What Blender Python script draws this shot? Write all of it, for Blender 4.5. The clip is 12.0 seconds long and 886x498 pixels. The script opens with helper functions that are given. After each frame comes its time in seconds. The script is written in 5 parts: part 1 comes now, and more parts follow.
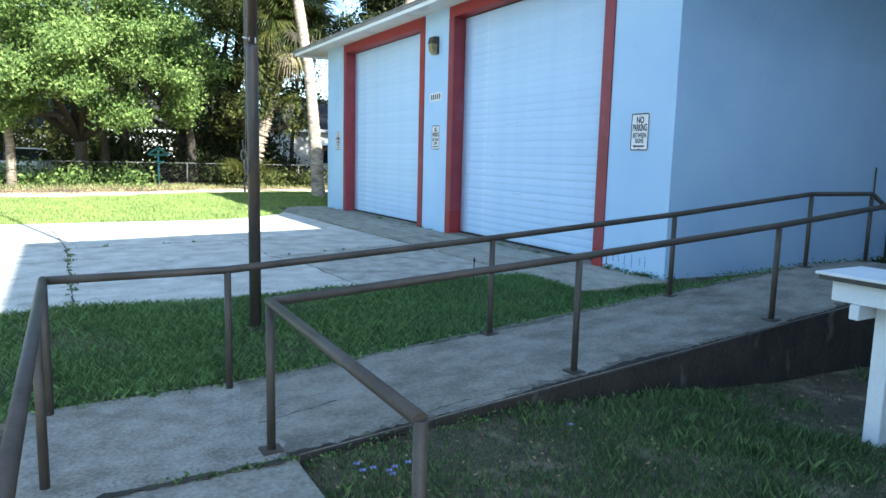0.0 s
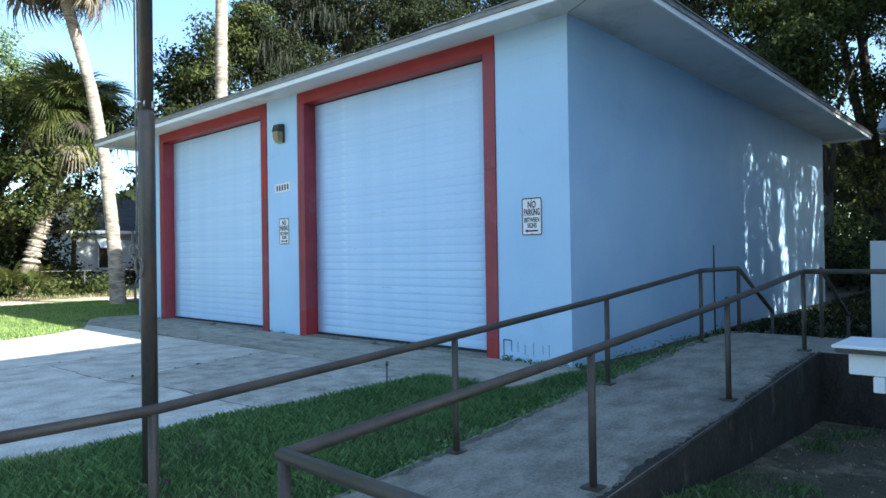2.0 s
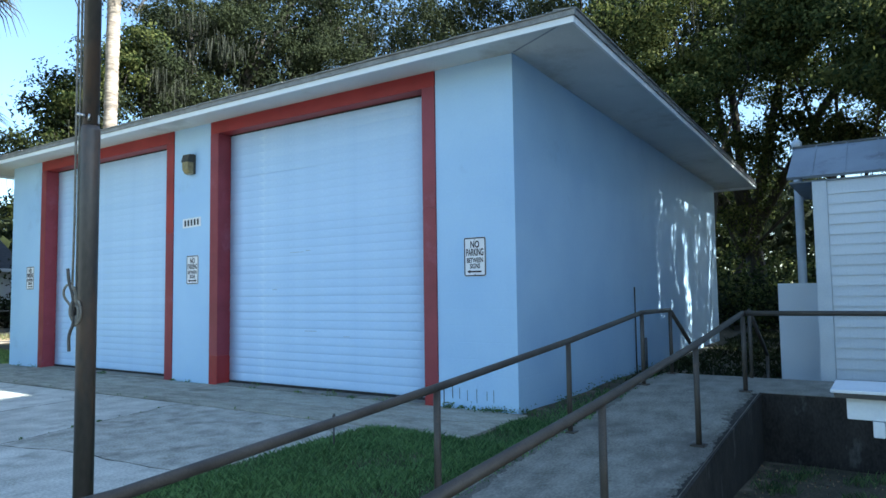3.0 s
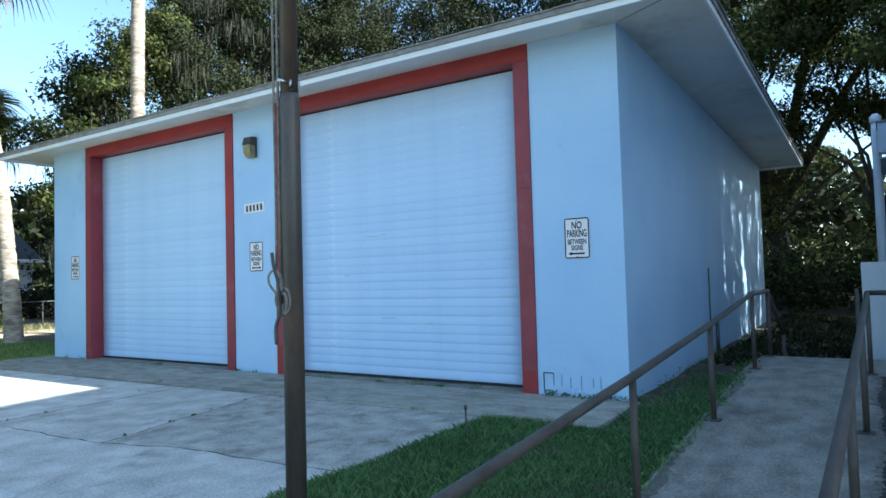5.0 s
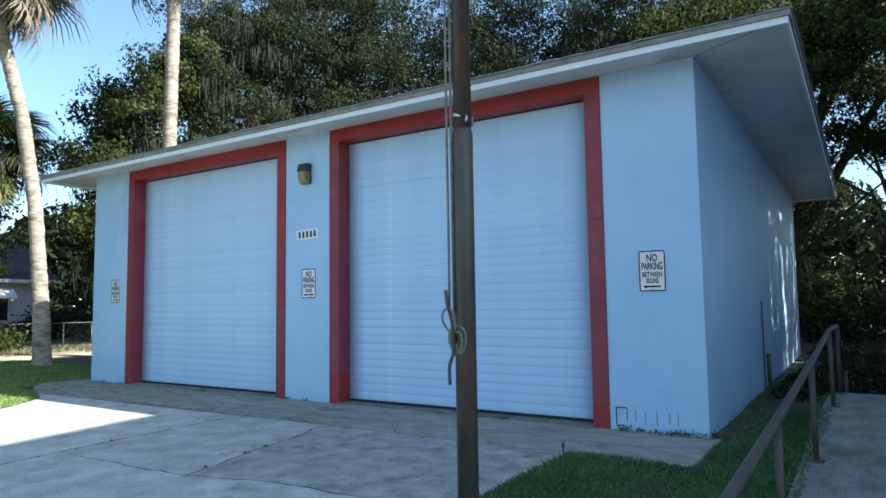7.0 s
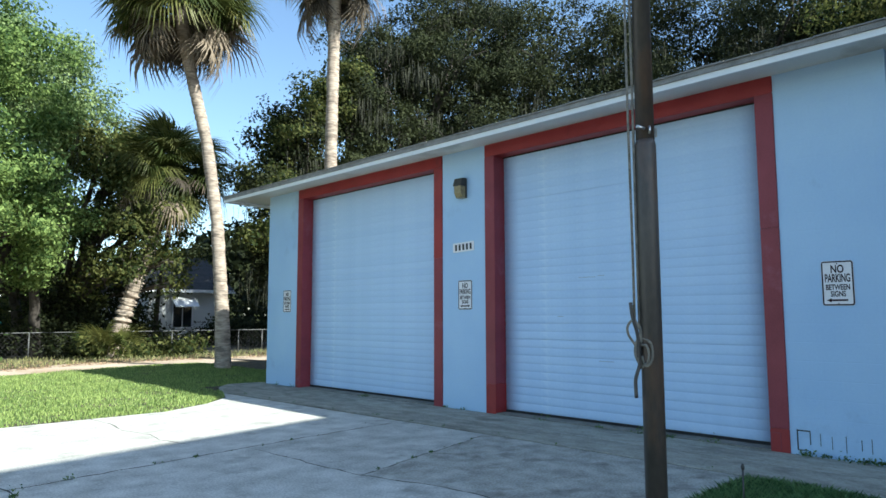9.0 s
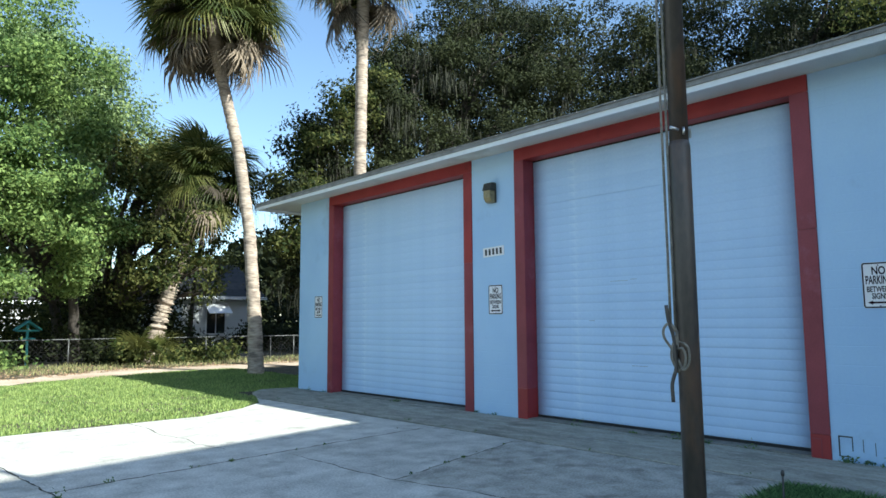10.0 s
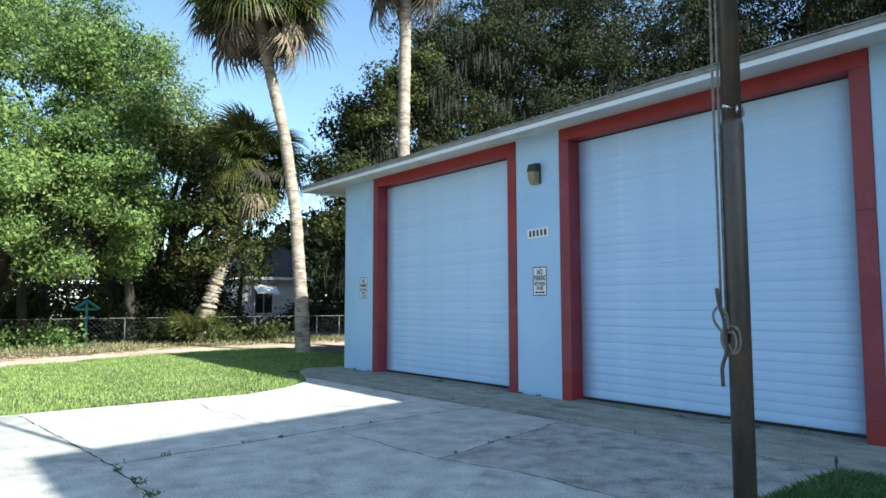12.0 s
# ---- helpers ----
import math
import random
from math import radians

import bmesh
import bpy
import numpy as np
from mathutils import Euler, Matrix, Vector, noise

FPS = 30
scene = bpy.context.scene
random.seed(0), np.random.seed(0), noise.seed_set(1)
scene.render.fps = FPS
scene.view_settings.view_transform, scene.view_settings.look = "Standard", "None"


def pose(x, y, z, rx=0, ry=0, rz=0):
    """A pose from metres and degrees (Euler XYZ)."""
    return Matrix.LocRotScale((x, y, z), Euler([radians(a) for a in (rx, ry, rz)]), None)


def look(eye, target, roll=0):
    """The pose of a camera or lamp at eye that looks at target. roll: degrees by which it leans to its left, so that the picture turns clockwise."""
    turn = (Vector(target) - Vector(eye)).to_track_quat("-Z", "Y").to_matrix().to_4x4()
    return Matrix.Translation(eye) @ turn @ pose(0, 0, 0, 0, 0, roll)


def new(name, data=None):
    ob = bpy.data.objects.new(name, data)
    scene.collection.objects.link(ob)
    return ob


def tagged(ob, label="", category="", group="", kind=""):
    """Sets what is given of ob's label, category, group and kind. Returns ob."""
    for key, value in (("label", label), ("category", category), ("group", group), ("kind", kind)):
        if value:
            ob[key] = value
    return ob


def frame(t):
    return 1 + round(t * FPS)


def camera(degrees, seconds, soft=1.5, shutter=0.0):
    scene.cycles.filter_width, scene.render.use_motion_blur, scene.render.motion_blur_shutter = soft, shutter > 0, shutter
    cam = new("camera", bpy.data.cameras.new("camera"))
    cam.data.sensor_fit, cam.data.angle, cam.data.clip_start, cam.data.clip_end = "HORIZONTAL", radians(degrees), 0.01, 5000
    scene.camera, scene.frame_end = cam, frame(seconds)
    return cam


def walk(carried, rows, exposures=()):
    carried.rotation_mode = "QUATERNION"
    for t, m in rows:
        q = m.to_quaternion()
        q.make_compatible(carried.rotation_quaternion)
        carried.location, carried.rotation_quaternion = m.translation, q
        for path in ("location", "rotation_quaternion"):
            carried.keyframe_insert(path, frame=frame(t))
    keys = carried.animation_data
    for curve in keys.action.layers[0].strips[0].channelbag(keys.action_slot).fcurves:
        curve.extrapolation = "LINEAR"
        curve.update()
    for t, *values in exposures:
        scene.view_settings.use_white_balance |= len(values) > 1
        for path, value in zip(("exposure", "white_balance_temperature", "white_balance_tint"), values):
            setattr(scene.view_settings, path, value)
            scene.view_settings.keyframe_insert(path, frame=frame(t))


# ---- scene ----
cam = camera(66.6, 12.0, soft=1.55)
EXPOSURES = [(0.0, 1.97, 5920, 2), (1.2, 1.82, 5860, 2), (2.5, 1.65, 5640, 1), (4.5, 1.65, 5620, 1), (6.5, 1.43, 5660, 1), (7.5, 1.25, 5760, 2), (9.5, 1.17, 5840, 2), (12.0, 1.20, 5800, 2)]
PATH = [
    (0, (0.187, 0.279, 1.432), (1.164, 2.004, 1.165), 1.4),
    (0.5, (0.119, 0.559, 1.406), (1.106, 2.289, 1.233), -0.2),
    (1, (-0.076, 0.897, 1.378), (1.12, 2.497, 1.298), -0.7),
    (1.5, (-0.118, 1.336, 1.37), (1.214, 2.827, 1.329), -0.9),
    (2, (-0.265, 1.721, 1.364), (1.197, 3.086, 1.381), -0.9),
    (2.5, (-0.353, 2.103, 1.384), (1.215, 3.343, 1.458), -1.0),
    (2.7, (-0.333, 2.259, 1.381), (1.278, 3.44, 1.483), -0.9),
    (4.3, (-0.584, 3.3, 1.461), (1.176, 4.24, 1.598), -0.7),
    (4.5, (-0.598, 3.423, 1.42), (1.133, 4.414, 1.567), -1.2),
    (5, (-0.708, 3.659, 1.401), (0.962, 4.755, 1.488), -1.6),
    (5.5, (-0.874, 3.857, 1.416), (0.822, 4.917, 1.465), -2.3),
    (6, (-0.96, 4.018, 1.435), (0.771, 5.017, 1.521), -2.3),
    (6.5, (-1.012, 4.229, 1.461), (0.73, 5.202, 1.592), -1.4),
    (7, (-1.107, 4.377, 1.484), (0.558, 5.474, 1.645), -0.8),
    (7.5, (-1.231, 4.452, 1.485), (0.323, 5.698, 1.669), -0.4),
    (7.7, (-1.262, 4.469, 1.485), (0.261, 5.752, 1.668), -0.4),
    (9.5, (-1.299, 4.474, 1.48), (0.064, 5.923, 1.689), -0.2),
    (10, (-1.312, 4.479, 1.477), (0.02, 5.956, 1.692), -0.4),
    (10.5, (-1.319, 4.48, 1.485), (-0.022, 5.987, 1.699), -0.1),
    (11, (-1.33, 4.47, 1.475), (-0.06, 6.002, 1.673), 0.1),
    (11.5, (-1.348, 4.47, 1.47), (-0.099, 6.023, 1.645), 0.1),
    (12, (-1.328, 4.479, 1.481), (-0.091, 6.042, 1.641), -0.1),
]
walk(cam, [(t, look(eye, target, roll)) for t, eye, target, roll in PATH], EXPOSURES)

# ---- light ----
SUN_FROM = Vector((0.32, -1.40, 1.0)).normalized()
world = bpy.data.worlds.new("sky")
scene.world = world
world.use_nodes = True
wn = world.node_tree.nodes
sky = wn.new("ShaderNodeTexSky")
sky.sky_type = "NISHITA"
sky.sun_disc = False
sky.sun_elevation = math.asin(SUN_FROM.z)
sky.sun_rotation = math.atan2(SUN_FROM.x, SUN_FROM.y)
sky.air_density, sky.dust_density, sky.ozone_density = 1.0, 0.8, 0.8
world.node_tree.links.new(sky.outputs[0], wn["Background"].inputs[0])
wn["Background"].inputs[1].default_value = 0.11
sun_data = bpy.data.lights.new("sun", "SUN")
sun_data.energy, sun_data.angle, sun_data.color = 5.0, radians(0.55), (1.0, 0.93, 0.82)
sun = new("sun", sun_data)
sun.matrix_world = look(SUN_FROM * 60, (0, 0, 0))


# ---- materials ----
def material(name, low, high, scale=3.0, rough=0.8, bump=0.25, grain=60.0, metal=0.0, fine=0.35,
             stain=None, stain_scale=1.2, stain_from=0.55, per_object=0.0, per_island=0.0, spec=0.5, translucent=0.0, stretch=(1, 1, 1)):
    """A surface with large and fine variation between two colours, grain relief and stains of their own shape."""
    m = bpy.data.materials.new(name)
    m.use_nodes = True
    t = m.node_tree
    n, l = t.nodes, t.links
    b = n["Principled BSDF"]
    co = n.new("ShaderNodeTexCoord")
    mp = n.new("ShaderNodeMapping")
    mp.inputs["Scale"].default_value = stretch
    l.new(co.outputs["Object"], mp.inputs[0])
    big = n.new("ShaderNodeTexNoise")
    big.inputs["Scale"].default_value, big.inputs["Detail"].default_value = scale, 6
    small = n.new("ShaderNodeTexNoise")
    small.inputs["Scale"].default_value, small.inputs["Detail"].default_value = grain, 3
    for k in (big, small):
        l.new(mp.outputs[0], k.inputs["Vector"])
    mixf = n.new("ShaderNodeMix")
    mixf.inputs[0].default_value = fine
    l.new(big.outputs[0], mixf.inputs[2])
    l.new(small.outputs[0], mixf.inputs[3])
    fac = mixf.outputs[0]
    info = None
    if per_object or per_island:
        info = n.new("ShaderNodeObjectInfo" if per_object else "ShaderNodeNewGeometry")
        src = info.outputs["Random"] if per_object else info.outputs["Random Per Island"]
        sub = n.new("ShaderNodeMath")
        sub.operation = "MULTIPLY_ADD"
        amount = per_object or per_island
        sub.inputs[1].default_value, sub.inputs[2].default_value = amount, -0.5 * amount
        l.new(src, sub.inputs[0])
        add = n.new("ShaderNodeMath")
        add.operation = "ADD"
        l.new(fac, add.inputs[0])
        l.new(sub.outputs[0], add.inputs[1])
        fac = add.outputs[0]
    ramp = n.new("ShaderNodeValToRGB")
    ramp.color_ramp.elements[0].position, ramp.color_ramp.elements[1].position = 0.35, 0.65
    ramp.color_ramp.elements[0].color, ramp.color_ramp.elements[1].color = (*low, 1), (*high, 1)
    l.new(fac, ramp.inputs[0])
    col = ramp.outputs[0]
    if stain:
        st = n.new("ShaderNodeTexNoise")
        st.inputs["Scale"].default_value, st.inputs["Detail"].default_value = stain_scale, 9
        st.inputs["Roughness"].default_value = 0.65
        l.new(mp.outputs[0], st.inputs["Vector"])
        sr = n.new("ShaderNodeMapRange")
        sr.inputs[1].default_value, sr.inputs[2].default_value = stain_from, stain_from + 0.14
        l.new(st.outputs[0], sr.inputs[0])
        mx = n.new("ShaderNodeMix")
        mx.data_type = "RGBA"
        l.new(sr.outputs[0], mx.inputs[0])
        l.new(col, mx.inputs[6])
        mx.inputs[7].default_value = (*stain, 1)
        col = mx.outputs[2]
    l.new(col, b.inputs["Base Color"])
    b.inputs["Roughness"].default_value, b.inputs["Metallic"].default_value = rough, metal
    b.inputs["Specular IOR Level"].default_value = spec
    if bump:
        bp = n.new("ShaderNodeBump")
        bp.inputs["Strength"].default_value, bp.inputs["Distance"].default_value = bump, 0.01
        l.new(mixf.outputs[0], bp.inputs["Height"])
        l.new(bp.outputs[0], b.inputs["Normal"])
    if translucent:
        tr = n.new("ShaderNodeBsdfTranslucent")
        l.new(col, tr.inputs[0])
        ms = n.new("ShaderNodeMixShader")
        ms.inputs[0].default_value = translucent
        l.new(b.outputs[0], ms.inputs[1])
        l.new(tr.outputs[0], ms.inputs[2])
        l.new(ms.outputs[0], n["Material Output"].inputs[0])
    return m


def block_paint(name, low, high, row=0.2, width=0.4, joint=0.006, depth=0.38):
    """Painted concrete block: staggered courses in relief under the paint."""
    m = material(name, low, high, scale=1.1, rough=0.55, bump=0.0, grain=35, fine=0.25, stain=[c * 0.8 for c in low], stain_scale=0.8, stain_from=0.62)
    t = m.node_tree
    n, l = t.nodes, t.links
    b = n["Principled BSDF"]
    co = n.new("ShaderNodeTexCoord")
    sep = n.new("ShaderNodeSeparateXYZ")
    l.new(co.outputs["Object"], sep.inputs[0])
    add = n.new("ShaderNodeMath")
    l.new(sep.outputs[0], add.inputs[0])
    l.new(sep.outputs[1], add.inputs[1])
    com = n.new("ShaderNodeCombineXYZ")
    l.new(add.outputs[0], com.inputs[0])
    l.new(sep.outputs[2], com.inputs[1])
    br = n.new("ShaderNodeTexBrick")
    br.inputs["Color1"].default_value = br.inputs["Color2"].default_value = (1, 1, 1, 1)
    br.inputs["Mortar"].default_value = (0, 0, 0, 1)
    br.inputs["Scale"].default_value, br.inputs["Mortar Size"].default_value = 1.0, joint
    br.inputs["Mortar Smooth"].default_value = 0.6
    br.inputs["Brick Width"].default_value, br.inputs["Row Height"].default_value = width, row
    l.new(com.outputs[0], br.inputs["Vector"])
    pit = n.new("ShaderNodeTexNoise")
    pit.inputs["Scale"].default_value, pit.inputs["Detail"].default_value = 90, 4
    l.new(co.outputs["Object"], pit.inputs["Vector"])
    patch = n.new("ShaderNodeTexNoise")
    patch.inputs["Scale"].default_value = 0.9
    l.new(co.outputs["Object"], patch.inputs["Vector"])
    mul = n.new("ShaderNodeMath")
    mul.operation = "MULTIPLY"
    l.new(br.outputs["Color"], mul.inputs[0])
    l.new(patch.outputs[0], mul.inputs[1])
    b1 = n.new("ShaderNodeBump")
    b1.inputs["Strength"].default_value, b1.inputs["Distance"].default_value = depth, 0.006
    l.new(mul.outputs[0], b1.inputs["Height"])
    b2 = n.new("ShaderNodeBump")
    b2.inputs["Strength"].default_value, b2.inputs["Distance"].default_value = 0.35, 0.004
    l.new(pit.outputs[0], b2.inputs["Height"])
    l.new(b1.outputs[0], b2.inputs["Normal"])
    l.new(b2.outputs[0], b.inputs["Normal"])
    return m


M = {}
M["block"] = block_paint("painted_block", (0.40, 0.575, 0.80), (0.47, 0.648, 0.85))
M["door"] = material("door_enamel", (0.448, 0.610, 0.835), (0.53, 0.69, 0.905), scale=1.6, rough=0.45, bump=0.06, grain=25, stain=(0.68, 0.81, 0.95), stain_scale=1.5, stain_from=0.57, per_object=0.13)
M["red"] = material("faded_red_paint", (0.205, 0.026, 0.037), (0.275, 0.043, 0.056), scale=3, rough=0.5, bump=0.2, stain=(0.29, 0.075, 0.10), stain_scale=2.0, stain_from=0.57)
M["red_fresh"] = material("fresh_red_paint", (0.245, 0.018, 0.019), (0.325, 0.031, 0.030), scale=2, rough=0.5, bump=0.2, stain=(0.16, 0.014, 0.016), stain_scale=1.4, stain_from=0.58)
M["soffit"] = material("soffit_paint", (0.62, 0.64, 0.63), (0.74, 0.75, 0.73), scale=1.5, rough=0.7, bump=0.1, stain=(0.5, 0.5, 0.47), stain_scale=0.9, stretch=(1, 1, 1))
M["fascia"] = material("fascia_paint", (0.76, 0.78, 0.80), (0.85, 0.86, 0.86), scale=2, rough=0.5, bump=0.1, stain=(0.55, 0.56, 0.55), stain_scale=3, stain_from=0.66)
M["shingle"] = material("roof_shingle", (0.15, 0.15, 0.148), (0.36, 0.355, 0.34), scale=7, rough=0.95, bump=0.6, grain=90, fine=0.55)
M["dark_shingle"] = material("dark_roof_shingle", (0.022, 0.022, 0.024), (0.052, 0.050, 0.049), scale=4, rough=0.95, bump=0.6, grain=120)
M["slab"] = material("driveway_concrete", (0.30, 0.292, 0.252), (0.66, 0.642, 0.575), scale=3.0, fine=0.5, rough=0.9, bump=0.6, grain=46, stain=(0.30, 0.29, 0.25), stain_scale=2.1, stain_from=0.55, per_object=0.10)
# darker and more mottled than driveway_concrete, for one slab
M["mottled"] = material("dark_mottled_concrete", (0.21, 0.202, 0.170), (0.54, 0.522, 0.455), scale=4.0, fine=0.45, rough=0.92, bump=0.6, grain=46, stain=(0.18, 0.17, 0.138), stain_scale=2.6, stain_from=0.54)
M["apron"] = material("apron_concrete", (0.20, 0.19, 0.148), (0.44, 0.42, 0.345), scale=4.5, fine=0.5, rough=0.92, bump=0.6, grain=50, stretch=(1.4, 0.6, 1), stain=(0.17, 0.158, 0.125), stain_scale=1.6, stain_from=0.54, per_object=0.1)
M["walk"] = material("walk_concrete", (0.155, 0.147, 0.121), (0.365, 0.35, 0.30), scale=5.0, rough=0.92, bump=0.9, grain=44, fine=0.5, stain=(0.165, 0.15, 0.112), stain_scale=1.9, stain_from=0.57)
# darker than walk_concrete: shade towards the upper landing is put into the colour
M["ramp"] = material("ramp_concrete", (0.135, 0.127, 0.104), (0.31, 0.295, 0.25), scale=4.2, rough=0.92, bump=0.85, grain=44, fine=0.45, stretch=(0.8, 1.2, 1), stain=(0.115, 0.105, 0.09), stain_scale=1.2, stain_from=0.545)
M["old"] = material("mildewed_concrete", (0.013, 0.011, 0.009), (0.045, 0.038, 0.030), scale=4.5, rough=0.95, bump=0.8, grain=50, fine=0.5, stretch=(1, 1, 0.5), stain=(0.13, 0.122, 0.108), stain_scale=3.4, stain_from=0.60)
M["pipe"] = material("brown_rail_paint", (0.046, 0.038, 0.031), (0.088, 0.074, 0.060), scale=5, rough=0.5, bump=0.25, grain=90, stain=(0.15, 0.095, 0.068), stain_scale=6, stain_from=0.62, spec=0.4)
M["pole"] = material("pole_metal", (0.036, 0.034, 0.033), (0.078, 0.068, 0.060), scale=4, rough=0.45, bump=0.25, grain=60, stretch=(1, 1, 0.35), stain=(0.12, 0.074, 0.050), stain_scale=2.6, stain_from=0.55)
M["steel"] = material("bright_steel", (0.45, 0.45, 0.45), (0.65, 0.65, 0.65), rough=0.3, metal=0.9, bump=0.05)
M["rope"] = material("weathered_rope", (0.11, 0.105, 0.09), (0.26, 0.245, 0.21), scale=30, rough=0.95, bump=0.8, grain=200)
M["cleat"] = material("dark_cleat", (0.03, 0.03, 0.03), (0.07, 0.065, 0.06), scale=10, rough=0.5)
M["soil"] = material("lawn_soil", (0.030, 0.027, 0.016), (0.105, 0.088, 0.052), scale=5.5, rough=0.95, bump=1.0, grain=38, fine=0.6, stain=(0.21, 0.165, 0.115), stain_scale=3.2, stain_from=0.54)
M["sand"] = material("sandy_path", (0.38, 0.28, 0.19), (0.62, 0.52, 0.41), scale=1.2, rough=0.95, bump=0.6, grain=25, stain=(0.30, 0.20, 0.11), stain_scale=0.6, stain_from=0.52)
M["grass"] = material("grass_blades", (0.056, 0.125, 0.037), (0.175, 0.30, 0.105), scale=0.8, rough=0.6, bump=0, grain=8, per_island=0.7, translucent=0.3)
# paler than grass_blades: the glare of full sun is put into its colour
M["lawn"] = material("sunlit_lawn_grass", (0.13, 0.205, 0.05), (0.34, 0.43, 0.125), scale=0.8, rough=0.6, bump=0, grain=8, per_island=0.7, translucent=0.3)
M["bank"] = material("dry_bank_grass", (0.11, 0.125, 0.045), (0.34, 0.33, 0.14), scale=0.5, rough=0.7, bump=0, grain=6, per_island=0.7, translucent=0.3)
M["grass_dry"] = material("yard_grass", (0.042, 0.092, 0.027), (0.155, 0.235, 0.080), scale=0.9, rough=0.65, bump=0, grain=8, per_island=0.9, translucent=0.25)
M["weed"] = material("weed_leaves", (0.04, 0.09, 0.02), (0.13, 0.20, 0.05), scale=1, rough=0.6, bump=0, per_island=0.8, translucent=0.3)
M["leaf_bright"] = material("oak_leaves", (0.078, 0.135, 0.042), (0.255, 0.350, 0.108), scale=0.35, spec=0.15, rough=0.7, bump=0, grain=3, per_island=0.6, translucent=0.45)
# oak leaf paled for the sun and haze on the tall tree
M["leaf_pale"] = material("hazy_oak_leaves", (0.115, 0.175, 0.075), (0.33, 0.42, 0.185), scale=0.35, spec=0.15, rough=0.7, bump=0, grain=3, per_island=0.6, translucent=0.45)
# darker than oak leaf is: the crown's own shade is put into the colour
M["leaf_dark"] = material("shade_dark_leaves", (0.013, 0.019, 0.008), (0.047, 0.056, 0.022), scale=0.3, spec=0.15, rough=0.7, bump=0, grain=3, per_island=0.3, translucent=0.25)
M["leaf_wood"] = material("woodland_leaves", (0.032, 0.050, 0.015), (0.150, 0.160, 0.050), scale=0.3, spec=0.15, rough=0.7, bump=0, grain=3, per_island=0.5, translucent=0.45)
M["moss"] = material("hanging_moss", (0.022, 0.025, 0.016), (0.062, 0.064, 0.042), scale=0.5, rough=0.9, bump=0, per_island=0.6, translucent=0.2)
M["bark"] = material("oak_bark", (0.035, 0.03, 0.025), (0.10, 0.085, 0.07), scale=3, rough=0.95, bump=0.9, grain=18, stretch=(1, 1, 0.3))
M["palm_bark"] = material("palm_bark", (0.17, 0.13, 0.10), (0.50, 0.42, 0.33), scale=1.8, rough=0.9, bump=1.0, grain=7, fine=0.6, stretch=(0.8, 0.8, 3), stain=(0.10, 0.085, 0.07), stain_scale=2.2, stain_from=0.53)
M["frond"] = material("palm_frond", (0.055, 0.075, 0.018), (0.20, 0.205, 0.062), scale=0.6, rough=0.5, bump=0, per_object=0.7, translucent=0.35, spec=0.3)
M["frond_dead"] = material("dead_palm_frond", (0.055, 0.044, 0.030), (0.25, 0.20, 0.14), scale=0.8, rough=0.8, bump=0, per_object=0.7, translucent=0.2)
M["siding"] = material("white_siding_paint", (0.70, 0.73, 0.76), (0.82, 0.84, 0.85), scale=1.8, rough=0.6, bump=0.2, grain=45, stain=(0.45, 0.45, 0.43), stain_scale=2.2, stain_from=0.63, per_object=0.2)
M["wood_white"] = material("white_wood_paint", (0.66, 0.69, 0.72), (0.78, 0.80, 0.81), scale=3, rough=0.6, bump=0.3, grain=50, stain=(0.35, 0.34, 0.31), stain_scale=4, stain_from=0.66)
M["awning"] = material("gray_metal_awning", (0.22, 0.25, 0.29), (0.31, 0.34, 0.38), scale=1.5, rough=0.5, bump=0.1, stain=(0.16, 0.17, 0.19), stain_scale=2.0)
M["sign_white"] = material("sign_face", (0.78, 0.76, 0.77), (0.86, 0.84, 0.85), scale=6, rough=0.4, bump=0.03, stain=(0.66, 0.58, 0.56), stain_scale=7, stain_from=0.68)
M["sign_ink"] = material("sign_ink", (0.012, 0.005, 0.009), (0.028, 0.009, 0.014), scale=8, rough=0.7, bump=0.0, spec=0.1)
M["ink"] = material("dark_ink", (0.02, 0.02, 0.025), (0.05, 0.05, 0.05), scale=8, rough=0.6, bump=0.0)
M["bronze"] = material("dark_lamp_housing", (0.030, 0.026, 0.019), (0.065, 0.057, 0.040), scale=9, rough=0.5)
M["lens"] = material("yellowed_lens", (0.20, 0.155, 0.07), (0.34, 0.275, 0.14), scale=12, rough=0.35)
M["rubber"] = material("black_seal", (0.012, 0.012, 0.012), (0.03, 0.03, 0.03), scale=9, rough=0.8)
M["galv"] = material("galvanised_steel", (0.065, 0.068, 0.068), (0.13, 0.134, 0.134), scale=8, rough=0.5, metal=0.6)
M["teal"] = material("teal_paint", (0.05, 0.30, 0.32), (0.10, 0.42, 0.43), scale=6, rough=0.6)
M["house_wall"] = material("far_house_paint", (0.60, 0.62, 0.62), (0.74, 0.75, 0.74), scale=1, rough=0.7)
M["dark_glass"] = material("window_glass", (0.015, 0.018, 0.02), (0.03, 0.035, 0.04), scale=1, rough=0.08, bump=0)
M["dirt"] = material("joint_dirt", (0.02, 0.02, 0.014), (0.07, 0.065, 0.045), scale=4, rough=0.95, bump=0.3)
M["pale_strip"] = material("pale_cement", (0.40, 0.385, 0.34), (0.56, 0.54, 0.49), scale=9, rough=0.95, bump=0.2)
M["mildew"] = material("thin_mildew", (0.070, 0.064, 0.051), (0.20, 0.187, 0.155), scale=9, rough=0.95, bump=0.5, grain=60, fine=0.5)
M["scuff"] = material("door_scuff", (0.27, 0.33, 0.40), (0.42, 0.52, 0.62), scale=14, rough=0.7, bump=0.1)
M["car_white"] = material("white_car_paint", (0.74, 0.75, 0.76), (0.82, 0.83, 0.83), scale=2, rough=0.25, bump=0)
